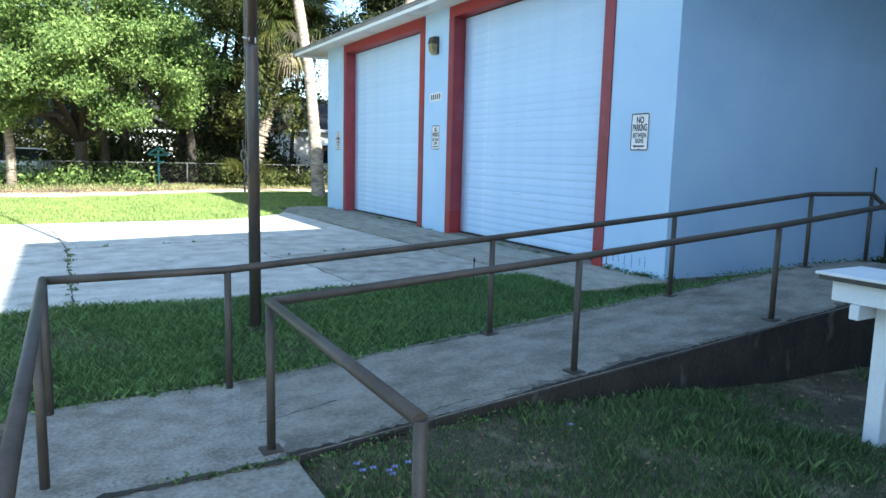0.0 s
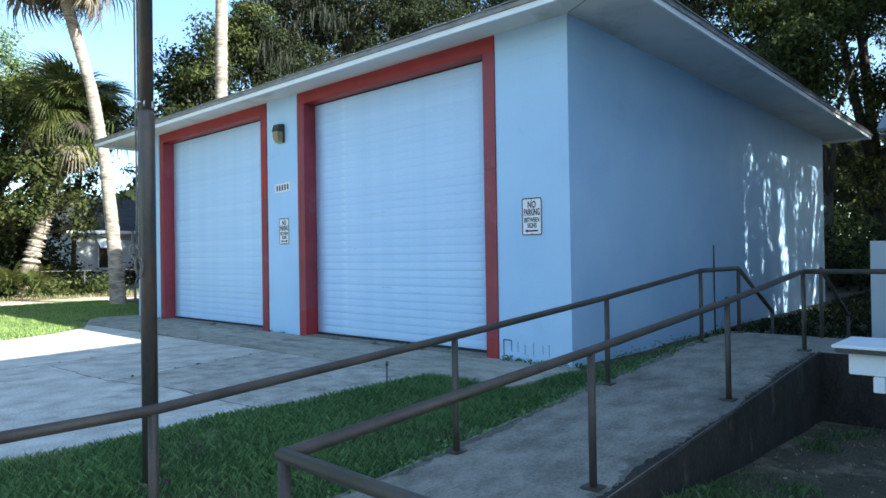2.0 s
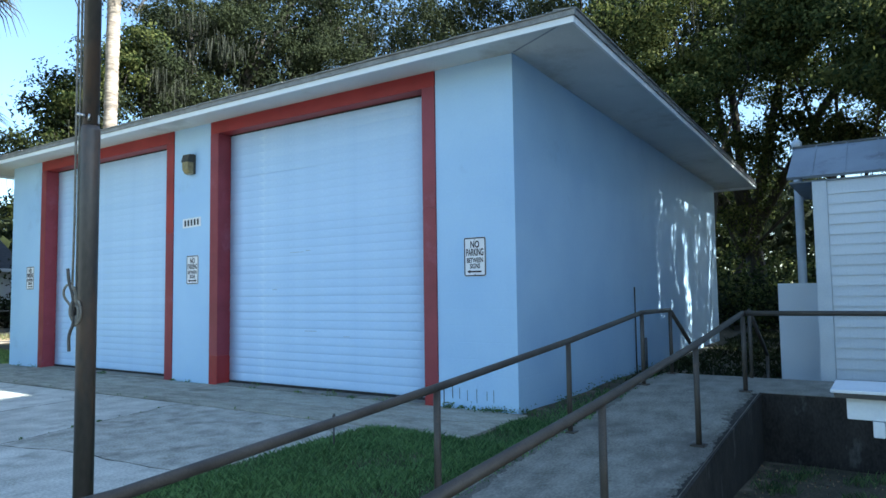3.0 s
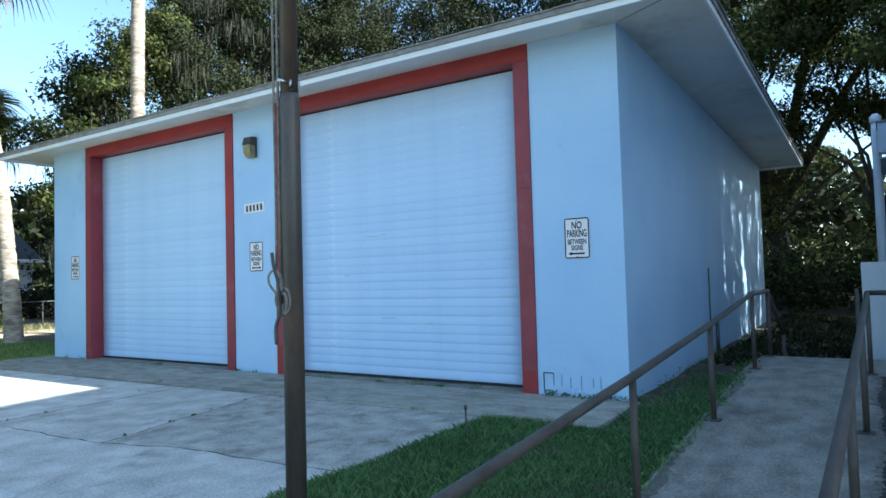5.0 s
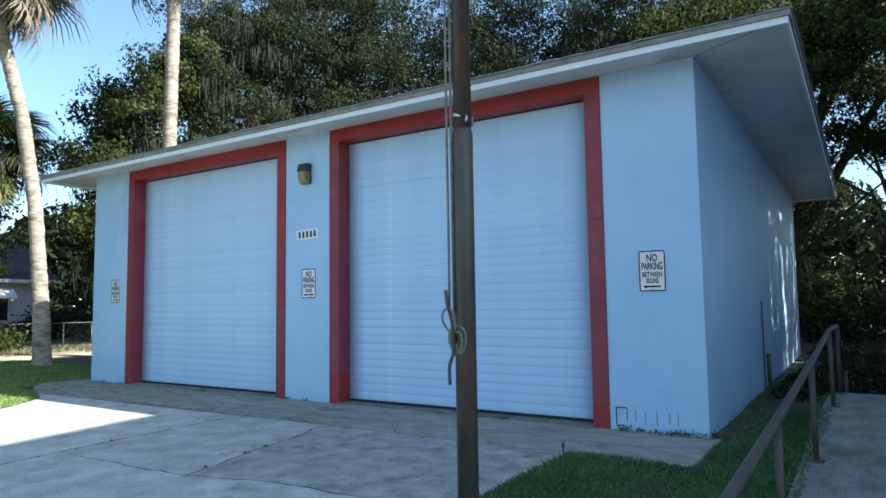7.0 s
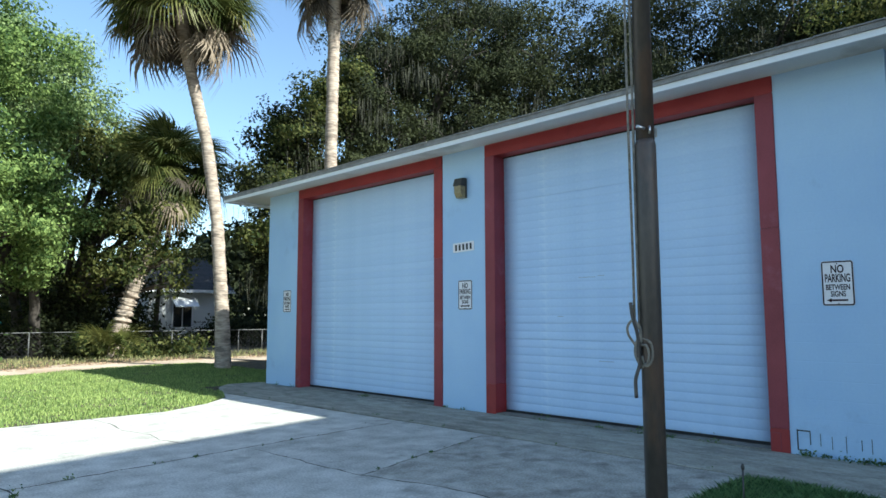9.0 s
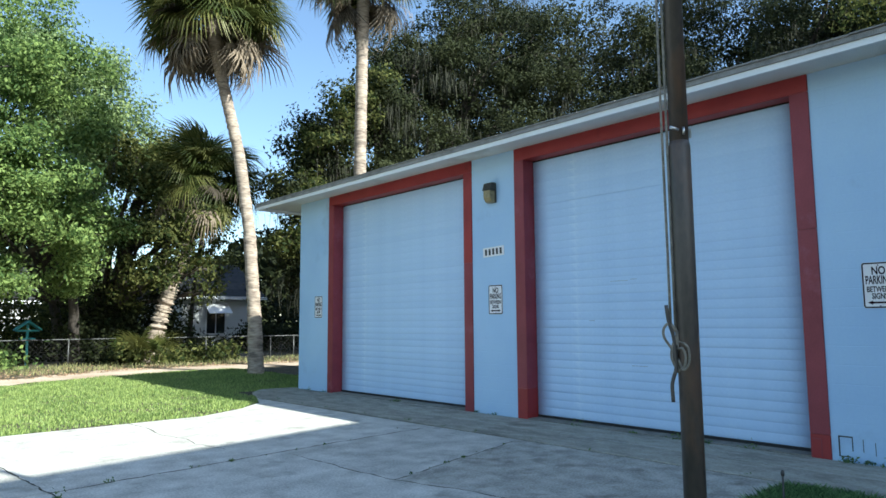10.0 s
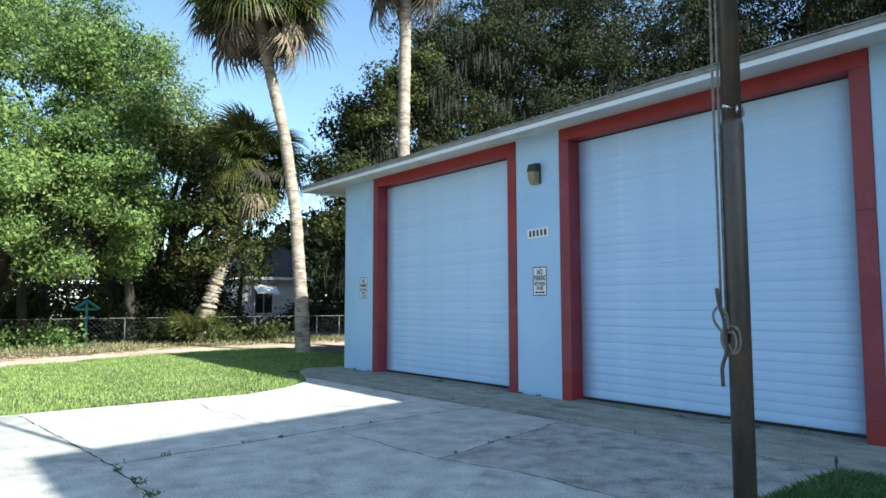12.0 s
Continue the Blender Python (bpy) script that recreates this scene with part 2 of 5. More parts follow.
M["petal"] = material("blue_petals", (0.20, 0.22, 0.58), (0.36, 0.38, 0.76), scale=20, rough=0.6, bump=0, translucent=0.3)
M["pvc"] = material("white_pipe", (0.60, 0.63, 0.66), (0.74, 0.76, 0.78), scale=4, rough=0.4, bump=0.05)
M["panelwhite"] = material("white_panel", (0.66, 0.69, 0.73), (0.74, 0.77, 0.80), scale=1.2, rough=0.5, bump=0.1)
M["litter"] = material("dry_leaf", (0.17, 0.105, 0.06), (0.42, 0.29, 0.17), scale=3, rough=0.9, bump=0, per_island=0.8)


# ---- builders ----
def box(bm, lo, hi, bevel=0.0):
    r = bmesh.ops.create_cube(bm, size=1)
    vs = r["verts"]
    for v in vs:
        v.co = Vector([lo[i] + (v.co[i] + 0.5) * (hi[i] - lo[i]) for i in range(3)])
    if bevel:
        es = list({e for v in vs for e in v.link_edges})
        bmesh.ops.bevel(bm, geom=es, offset=bevel, segments=2, affect="EDGES")


def prism(bm, pts, z0, z1):
    """An upright prism over a plan polygon; z1 may be a function of x, y."""
    top = z1 if callable(z1) else (lambda x, y: z1)
    lo = [bm.verts.new((x, y, z0)) for x, y in pts]
    hi = [bm.verts.new((x, y, top(x, y))) for x, y in pts]
    k = len(pts)
    bm.faces.new(hi)
    bm.faces.new(lo[::-1])
    for i in range(k):
        bm.faces.new((lo[i], lo[(i + 1) % k], hi[(i + 1) % k], hi[i]))


def tube(bm, pts, radius, sides=12, caps=True):
    """A round tube along points; radius is a number or one for each point."""
    pts = [Vector(p) for p in pts]
    rad = radius if isinstance(radius, (list, tuple)) else [radius] * len(pts)
    rings = []
    side = None
    for i, p in enumerate(pts):
        d = (pts[min(i + 1, len(pts) - 1)] - pts[max(i - 1, 0)]).normalized()
        if side is None:
            side = d.cross(Vector((0, 0, 1)) if abs(d.z) < 0.9 else Vector((1, 0, 0))).normalized()
        else:
            side = (side - d * side.dot(d)).normalized()
        up = d.cross(side)
        rings.append([bm.verts.new(p + (side * math.cos(a) + up * math.sin(a)) * rad[i]) for a in [2 * math.pi * k / sides for k in range(sides)]])
    for r0, r1 in zip(rings, rings[1:]):
        for k in range(sides):
            bm.faces.new((r0[k], r0[(k + 1) % sides], r1[(k + 1) % sides], r1[k])).smooth = True
    if caps:
        bm.faces.new(rings[0][::-1])
        bm.faces.new(rings[-1])


def mesh_of(name, bm, mat):
    bmesh.ops.recalc_face_normals(bm, faces=bm.faces)
    me = bpy.data.meshes.new(name)
    bm.to_mesh(me)
    bm.free()
    me.materials.append(M[mat])
    return me


def part(name, bm, mat, parent=None, label=""):
    ob = new(name, mesh_of(name, bm, mat))
    ob.parent = parent
    return tagged(ob, label) if label else ob


def thing(name, label, category, at=(0, 0, 0), group="", kind=""):
    ob = new(name)
    ob.location = at
    ob.empty_display_size = 0.1
    return tagged(ob, label, category, group, kind)


def one(fn, *a, **k):
    bm = bmesh.new()
    fn(bm, *a, **k)
    return bm


def solid(name, mat, label, category, fn, *a, group="", kind="", **k):
    return tagged(part(name, one(fn, *a, **k), mat), label, category, group, kind)


def soup(name, verts, faces_n, mat, parent=None):
    """A mesh from arrays: verts (k, faces_n, 3), each row one loose face."""
    k = len(verts)
    me = bpy.data.meshes.new(name)
    me.vertices.add(k * faces_n)
    me.vertices.foreach_set("co", np.ascontiguousarray(verts, dtype=np.float32).ravel())
    me.loops.add(k * faces_n)
    me.loops.foreach_set("vertex_index", np.arange(k * faces_n, dtype=np.int32))
    me.polygons.add(k)
    me.polygons.foreach_set("loop_start", np.arange(0, k * faces_n, faces_n, dtype=np.int32))
    me.update(calc_edges=True)
    me.materials.append(M[mat])
    ob = new(name, me)
    ob.parent = parent
    return ob


# ---- the lie of the land ----
def ramp_top(x):
    return np.interp(x, [-0.1, 1.15, 7.68, 9.1], [-0.212, -0.205, 0.275, 0.275])


def ground_z(x, y):
    x, y = np.asarray(x, float), np.asarray(y, float)
    strip = np.clip((7.0 - y) / 1.95, 0, 1) ** 1.3 * np.where(x > 5, np.clip((6.0 - y) / 0.95, 0, 1), 1)
    z = -0.012 + strip * (np.interp(x, [0, 2.2, 3.4, 5.4, 7, 10, 13], [-0.23, -0.19, -0.13, -0.05, -0.02, -0.06, -0.18]) + 0.012)
    yard = np.clip((4.9 - y) / 1.1, 0, 1)
    low = np.interp(x, [0.0, 1.1, 1.4, 2.0, 3.0, 4.1, 5.4, 8, 12], [-0.31, -0.31, -0.218, -0.185, -0.195, -0.27, -0.395, -0.46, -0.33])
    z = z * (1 - yard) + low * yard
    far = np.clip((y - 19) / 8, 0, 1)
    z = z + far * 0.03
    z = z - 0.09 * np.clip((y - 7.1) / 0.3, 0, 1) * np.clip((15.2 - y) / 0.3, 0, 1) * np.clip((5.2 - x) / 0.2, 0, 1) - 0.09 * ((x > 5.3) & (x < 6.7) & (y > 6.2) & (y < 17.9)) - 0.09 * ((x > 3.6) & (x < 5.4) & (y > 15) & (y < 14.7 + 1.0 * (x - 3.0)))
    bump = 0.012 * np.sin(x * 2.3 + 1.0) * np.sin(y * 1.9) + 0.006 * np.sin(x * 5.1 + y * 3.7)
    return z + bump * np.clip(1.2 - strip * 0.4, 0, 1) * (np.abs(x) < 60)


def grid_ground():
    xs = np.unique(np.round(np.concatenate([np.linspace(-400, -20, 20), np.linspace(-20, -2, 19), np.linspace(-2, 12, 71), np.linspace(12, 40, 29), np.linspace(40, 400, 19)]), 3))
    ys = np.unique(np.round(np.concatenate([np.linspace(-400, -10, 20), np.linspace(-10, 0, 11), np.linspace(0, 8, 41), np.linspace(8, 20, 49), np.linspace(20, 50, 31), np.linspace(50, 400, 19)]), 3))
    gx, gy = np.meshgrid(xs, ys)
    gz = ground_z(gx, gy)
    verts = np.stack([gx, gy, gz], -1).reshape(-1, 3)
    w = len(xs)
    faces = [(j * w + i, j * w + i + 1, (j + 1) * w + i + 1, (j + 1) * w + i) for j in range(len(ys) - 1) for i in range(w - 1)]
    me = bpy.data.meshes.new("ground")
    me.from_pydata(verts.tolist(), [], faces)
    me.polygons.foreach_set("use_smooth", [True] * len(faces))
    me.materials.append(M["soil"])
    return tagged(new("ground", me), "lawn soil with thin grass and bare patches", "ground", kind="structure")


grid_ground()

# ---- driveway, apron, walks ----
driveway = tagged(new("driveway"), "cracked concrete driveway in front of the garage doors", "driveway", kind="structure")


def slab_piece(pts, top=0.0, depth=0.14, mat="slab", parent=driveway, name="slab"):
    bm = one(prism, pts, top - depth, top)
    bmesh.ops.bevel(bm, geom=[e for e in bm.edges if abs(e.verts[0].co.z - top) < 1e-4 and abs(e.verts[1].co.z - top) < 1e-4], offset=0.007, segments=1, affect="EDGES")
    return part(name, bm, mat, parent)


def seam(*corners):
    """A ragged edge through plan points; the same run of points gives the same edge, so that two slabs meet along it."""
    pts = []
    for a, b in zip(corners, corners[1:]):
        flip = a > b
        p, q = (Vector(b), Vector(a)) if flip else (Vector(a), Vector(b))
        k = max(2, int((q - p).length / 0.16))
        dice = random.Random(str((round(p.x, 2), round(p.y, 2), round(q.x, 2), round(q.y, 2))))
        nrm = Vector((p.y - q.y, q.x - p.x)).normalized()
        run = [p] + [p.lerp(q, i / k) + nrm * dice.uniform(-0.022, 0.022) for i in range(1, k)] + [q]
        run = run[::-1] if flip else run
        pts += [tuple(v) for v in run[:-1]]
    return pts


G = 0.006  # half width of a joint
A, B, C, D = (0.22, 7.12), (0.22, 11.37), (2.62, 11.66), (5.14, 11.90)
E, F, H = (2.72, 9.66), (5.20, 10.30), (2.95, 8.88)
J, K = (0.05, 13.3), (-0.1, 15.26)
slab_piece([(-14, 7.12)] + seam(A, B) + [(B[0], B[1] - G), (-14, 11.1 - G)])
slab_piece([(-14, 11.1 + G), (B[0] - 0.01, B[1] + G)] + seam(B, J, K)[1:] + [K, (-14, 15.4)])
slab_piece(seam((3.05, 7.12), H, E, C) + seam(C, B, A) + [A])
slab_piece([(3.05, 7.12), (5.22 - G, 7.12)] + seam(F, E, H, (3.05, 7.12)), mat="mottled")
slab_piece(seam(E, F) + [F, (5.14 - G, 11.90)] + seam(D, C, E))
slab_piece(seam(B, C, D) + [D, (5.05 - G, 17.1), (4.75, 16.35), (4.1, 15.75), (3.2, 15.26)] + seam(K, J, B))
apron = [(5.22, 5.93), (5.86 - G, 5.94), (5.86 - G, 9.9 - G), (5.22, 9.9 - G)], [(5.22, 9.9 + G), (5.86 - G, 9.9 + G), (5.86 - G, 14.2 - G), (5.16, 14.2 - G)], [(5.86 + G, 5.94), (6.58, 5.95), (6.58, 14.2 - G), (5.86 + G, 14.2 - G)], [(5.16, 14.2 + G), (6.58, 14.2 + G), (6.58, 18.2), (6.9, 18.45), (5.9, 18.6), (5.45, 18.1), (5.08, 17.2)]
for pts in apron:
    slab_piece([(x, y) for x, y in pts], top=0.010, mat="apron")


def weathered_crack(points, width=0.012, top=0.0012):
    """A thin dark ragged strip of dirt along a crack."""
    bm = bmesh.new()
    rows = []
    pts = []
    for a, b in zip(points, points[1:]):
        k = max(2, int((Vector(b) - Vector(a)).length / 0.12))
        pts += [Vector(a).lerp(Vector(b), i / k) for i in range(k)]
    pts.append(Vector(points[-1]))
    for i, p in enumerate(pts):
        d = (pts[min(i + 1, len(pts) - 1)] - pts[max(i - 1, 0)]).normalized()
        nrm = Vector((-d.y, d.x))
        p = p + nrm * random.uniform(-0.006, 0.006)
        w = width * random.uniform(0.3, 1.2)
        rows.append((bm.verts.new((*(p + nrm * w), top)), bm.verts.new((*(p - nrm * w), top))))
    for r, s in zip(rows, rows[1:]):
        bm.faces.new((r[0], r[1], s[1], s[0]))
    return part("crack", bm, "dirt", driveway)


for line, wide in ((seam(B, C, D), 0.013), (seam(E, F), 0.010), (seam((3.05, 7.12), H, E, C), 0.010), (seam(A, B, J, K), 0.011),
                   ([(5.21, 7.14), (5.2, 9.9), (5.15, 14.2), (5.06, 17.1)], 0.007), ([(2.08, 15.25), (2.13, 14.6), (2.05, 13.9), (2.18, 13.3), (2.12, 12.88), (2.25, 12.3)], 0.009)):
    weathered_crack(line, wide)


def chalk_line(a, b, width, name="pale_streak"):
    """A ragged pale streak along the paving."""
    bm = bmesh.new()
    rows = []
    for i in range(41):
        p = Vector(a).lerp(Vector(b), i / 40)
        w = width * random.uniform(0.2, 1.0)
        o = random.uniform(-0.006, 0.006)
        rows.append((bm.verts.new((p.x - w + o, p.y, 0.0135)), bm.verts.new((p.x + w + o, p.y, 0.0135))))
    for r, q in zip(rows, rows[1:]):
        bm.faces.new((r[0], r[1], q[1], q[0]))
    return part(name, bm, "pale_strip", driveway)


chalk_line((5.90, 12.6), (5.88, 8.3), 0.012)
chalk_line((5.89, 8.1), (5.87, 6.4), 0.008)
chalk_line((5.95, 17.2), (5.92, 14.4), 0.010)

ramp = tagged(new("ramp"), "sloping concrete access ramp with mildewed side and stained top", "ramp", kind="structure")
bm = bmesh.new()
# paler concrete here paints the brighter light at the ramp's low end
part("lower_landing", one(prism, [(-0.08, 3.712), (1.13, 3.712), (1.24, 3.9), (1.19, 4.05), (1.31, 4.25), (1.22, 4.42), (1.30, 4.6), (1.18, 4.8), (1.25, 5.073), (-0.08, 5.073)], -0.7, lambda x, y: float(ramp_top(x)) + 0.0005), "walk", ramp)
xs = [1.0, 1.15, 1.6, 2.2, 3.3, 4.4, 5.5, 6.6, 7.68]
prism(bm, [(x, 3.71) for x in xs] + [(x, 5.075) for x in xs[::-1]], -0.7, lambda x, y: float(ramp_top(x)))
bmesh.ops.triangulate(bm, faces=[f for f in bm.faces if len(f.verts) > 4])
part("ramp_slab", bm, "ramp", ramp)
part("landing", one(prism, [(7.682, 5.075), (7.682, 3.69), (7.682, 0.57), (8.98, 0.57), (8.98, 3.93), (9.0, 3.93), (9.0, 5.075)], -0.7, 0.275), "ramp", ramp)
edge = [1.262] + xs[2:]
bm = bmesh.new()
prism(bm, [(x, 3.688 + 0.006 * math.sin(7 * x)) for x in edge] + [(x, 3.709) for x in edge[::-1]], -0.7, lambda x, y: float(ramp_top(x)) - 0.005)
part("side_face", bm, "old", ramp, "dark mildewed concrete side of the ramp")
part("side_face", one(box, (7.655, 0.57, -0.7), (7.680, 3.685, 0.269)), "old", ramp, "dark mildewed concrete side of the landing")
bm = bmesh.new()
for i in range(3):
    box(bm, (9.002 + 0.3 * i, 3.93, -0.7), (9.3 + 0.3 * i, 5.075, 0.275 - 0.14 * (i + 1)), 0.01)
part("steps", bm, "ramp", ramp)
walk_slab = tagged(new("walkway"), "narrow concrete walk leading up to the ramp", "walkway", kind="structure")
slab_piece([(-0.06, 1.8), (1.24, 1.8), (1.24, 3.706), (-0.06, 3.706)], -0.216, 0.2, "walk", walk_slab)
slab_piece([(-0.06, -0.4), (1.24, -0.4), (1.24, 1.78), (-0.06, 1.78)], -0.232, 0.2, "walk", walk_slab)
slab_piece([(-0.06, -4.0), (1.24, -4.0), (1.24, -0.42), (-0.06, -0.42)], -0.236, 0.2, "walk", walk_slab)

bm = bmesh.new()
cen = [(-40, 21.5), (-15, 22.6), (-4, 23.6), (0, 24.2), (3, 25.3), (5, 26.3), (8, 26.6), (13, 26.0), (22, 26.5)]
rows = []
for i in range(121):
    x = -40 + 62 * i / 120
    y = float(np.interp(x, [c[0] for c in cen], [c[1] for c in cen]))
    w0, w1 = 1.1 + 0.25 * math.sin(x * 1.7) + random.uniform(-0.12, 0.12), 1.2 + 0.3 * math.sin(x * 1.1 + 2) + random.uniform(-0.12, 0.12)
    rows.append([bm.verts.new((x, y + o, float(ground_z(x, y + o)) + 0.012)) for o in (-w0, -0.3, 0.4, w1)])
for r, q in zip(rows, rows[1:]):
    for k in range(3):
        bm.faces.new((r[k], r[k + 1], q[k + 1], q[k]))
tagged(part("dirt_path", bm, "sand"), "pale sandy dirt track with leaf litter along the lawn", "path", kind="structure")

# ---- fire station ----
station = thing("fire_station", "light blue painted block garage with two white roll-up doors trimmed red", "building", (6.6, 6.065, 0))
station_inv = Matrix.Translation((-6.6, -6.065, 0))


def spart(name, bm, mat, label="", parent=station):
    ob = part(name, bm, mat, parent, label)
    if parent is station:
        ob.matrix_parent_inverse = station_inv
    return ob


XF, XI, TOP = 6.6, 6.82, 4.208
SCUFFS = ((9.83, 2.03, 0.14), (9.6, 2.045, 0.05), (9.55, 0.865, 0.12), (10.3, 1.48, 0.05), (8.85, 0.80, 0.06))
YA, YD = 6.065, 18.155
DOORS = [(7.36, 11.345), (12.71, 16.74)]
HEAD = 4.003
for y0, y1 in ((YA, 7.34), (11.365, 12.69), (16.76, YD)):
    spart("front_pier", one(box, (XF, y0, -0.2), (XI, y1, TOP)), "block")
for y0, y1 in DOORS:
    spart("door_lintel", one(box, (XF, y0 - 0.02, HEAD + 0.02), (XI, y1 + 0.02, TOP)), "block")
spart("side_wall", one(prism, [(XI, YA), (19.28, 6.43), (19.28, 6.63), (XI, YA + 0.2)], -0.4, TOP), "block")
spart("side_wall", one(prism, [(XI, YD - 0.2), (19.28, YD - 0.2), (19.28, YD), (XI, YD)], -0.4, TOP), "block")
spart("rear_wall", one(box, (19.08, 6.63, -0.4), (19.28, YD - 0.2, TOP)), "block")

# roof: soffit, fascia, hipped shingles
EAVE = [(6.0, 5.04), (19.75, 5.42), (19.75, 19.2), (6.0, 19.2)]


def inset(pts, d):
    cx, cy = sum(p[0] for p in pts) / 4, sum(p[1] for p in pts) / 4
    return [(x + d * (1 if x < cx else -1), y + d * (1 if y < cy else -1)) for x, y in pts]


bm = bmesh.new()
prism(bm, inset(EAVE, 0.032), TOP - 0.001, TOP + 0.02)
roof = spart("roof", one(prism, inset(EAVE, 0.1), TOP + 0.021, TOP + 0.06), "shingle")
spart("soffit", bm, "soffit", "white painted soffit boards")
for i in range(4):
    a, b = EAVE[i], EAVE[(i + 1) % 4]
    a2, b2 = inset(EAVE, 0.03)[i], inset(EAVE, 0.03)[(i + 1) % 4]
    spart("fascia", one(prism, [a, b, b2, a2], TOP - 0.072, TOP - 0.004), "fascia", "white fascia board")
bm = bmesh.new()
out = inset(EAVE, -0.022)
lo = [bm.verts.new((x, y, TOP - 0.002)) for x, y in out]
hi = [bm.verts.new((x, y, TOP + 0.056)) for x, y in out]
r0, r1 = bm.verts.new((13.0 - 0.5, 12.1, 5.1)), bm.verts.new((13.5, 12.1, 5.1))
for i in range(4):
    bm.faces.new((lo[i], lo[(i + 1) % 4], hi[(i + 1) % 4], hi[i]))
bm.faces.new((hi[0], hi[1], r1, r0))
bm.faces.new((hi[1], hi[2], r1))
bm.faces.new((hi[2], hi[3], r0, r1))
bm.faces.new((hi[3], hi[0], r0))
rim = [bm.verts.new((x, y, TOP - 0.002)) for x, y in inset(EAVE, 0.028)]
for i in range(4):
    bm.faces.new((lo[(i + 1) % 4], lo[i], rim[i], rim[(i + 1) % 4]))
spart("shingles", bm, "shingle", "weathered grey shingle edge", roof)
tab = mesh_of("shingle_tab", one(box, (-0.02, -0.148, -0.004), (0.24, 0.148, 0.011), 0.003), "shingle")
for along, k in ((True, 47), (False, 45)):
    for i in range(k):
        o = new("shingle_tab", tab)
        o.parent = roof
        o.matrix_parent_inverse = Matrix.Identity(4)
        d = 0.16 + 0.3 * i
        at = (out[0][0] + random.uniform(-0.008, 0.006), out[0][1] + d) if along else (out[0][0] + d, out[0][1] + 0.0276 * d + random.uniform(-0.008, 0.006))
        o.location = (*at, TOP + 0.060 + random.uniform(0, 0.006))
        o.rotation_euler = (random.uniform(-0.008, 0.008), -0.12, 0.0 if along else 1.5984)
        o.scale = (1, random.uniform(0.985, 1.01), random.uniform(1.0, 1.3))
bm = bmesh.new()
box(bm, (6.56, YA - 0.01, TOP - 0.006), (6.598, YD, TOP - 0.002))
spart("soffit_trim", bm, "soffit")
# mitre battens on the soffit at the corner
bm = bmesh.new()
prism(bm, [(6.05, 5.08), (6.072, 5.07), (6.60, 6.03), (6.582, 6.04)], TOP - 0.004, TOP - 0.001)
spart("soffit_joint", bm, "awning")


def garage_door(y0, y1, near, far):
    """Slatted roll-up door in a red painted opening."""
    trim = 0.20
    for ya, yb, pieces in ((y0 - trim, y0, near), (y1, y1 + trim, far)):
        for z0, z1, paint in pieces:
            spart("door_trim", one(box, (XF - 0.018, ya, z0), (XI + 0.05, yb, z1), 0.004), paint, "bright repainted red jamb" if paint == "red_fresh" else "faded red jamb")
    spart("door_header", one(box, (XF - 0.018, y0 - trim, HEAD), (XI + 0.05, y1 + trim, TOP - 0.004), 0.008), "red_fresh")
    # dark strip that paints the shadow gap under the header
    spart("top_seal", one(box, (XI - 0.016, y0 + 0.004, HEAD - 0.014), (XI + 0.02, y1 - 0.004, HEAD - 0.001)), "rubber", "dark strip painted as the shadow gap over the door")
    door = spart("garage_door", one(box, (XI + 0.028, y0 - 0.03, 0.05), (XI + 0.04, y1 + 0.03, HEAD)), "door", "white slatted roll-up door, closed, scuffed")
    rows = 33
    pitch = (HEAD - 0.06) / rows
    kinds = []
    for deep in (0.0020, 0.0033, 0.0050):
        prof = [(deep, 0.0), (deep * 0.55, 0.005), (0.0, 0.024), (0.0, pitch * 0.45), (deep * 0.35, pitch * 0.75), (deep * 0.85, pitch * 0.96), (deep, pitch)]
        b = bmesh.new()
        cuts = 12
        rows_v = []
        for c in range(cuts + 1):
            y = 0.004 + (y1 - y0 - 0.008) * c / cuts
            bow = random.uniform(-0.0012, 0.0012) if 0 < c < cuts else 0
            rows_v.append([b.verts.new((x + bow, y, z)) for x, z in prof])
        for r, q in zip(rows_v, rows_v[1:]):
            for k in range(len(prof) - 1):
                b.faces.new((r[k], r[k + 1], q[k + 1], q[k])).smooth = True
        b.faces.new(rows_v[0])
        b.faces.new(rows_v[-1][::-1])
        kinds.append(mesh_of("slat", b, "door"))
    for i in range(rows):
        s = new("slat", kinds[2 if i < 12 else 1 if i < 21 else 0])
        s.location = (XI + 0.002 + random.uniform(-0.0015, 0.0025), y0, 0.06 + pitch * i)
        s.rotation_euler = (random.uniform(-0.0007, 0.0007), random.uniform(-0.012, 0.012), 0)
        s.parent = door
        s.matrix_parent_inverse = Matrix.Identity(4)
    spart("bottom_seal", one(box, (XI - 0.004, y0 + 0.005, 0.024), (XI + 0.02, y1 - 0.005, 0.058)), "rubber", "black rubber door seal", door)
    spart("threshold", one(box, (6.585, y0 - 0.01, -0.1), (7.0, y1 + 0.01, 0.023)), "ramp")
    return door


garage_door(*DOORS[0], [(0.0, 0.26, "red_fresh"), (0.262, 2.46, "red"), (2.462, HEAD - 0.002, "red")], [(0.0, 0.46, "red_fresh"), (0.462, HEAD - 0.002, "red")])
garage_door(*DOORS[1], [(0.0, 2.46, "red"), (2.462, HEAD - 0.002, "red_fresh")], [(0.0, HEAD - 0.002, "red")])
# scuffs across the slats of the larger door
for y, z, ln in SCUFFS:
    spart("scuff_mark", one(box, (XI - 0.0015, y - ln, z - 0.004), (XI + 0.001, y + ln, z + 0.004), 0.001), "scuff")
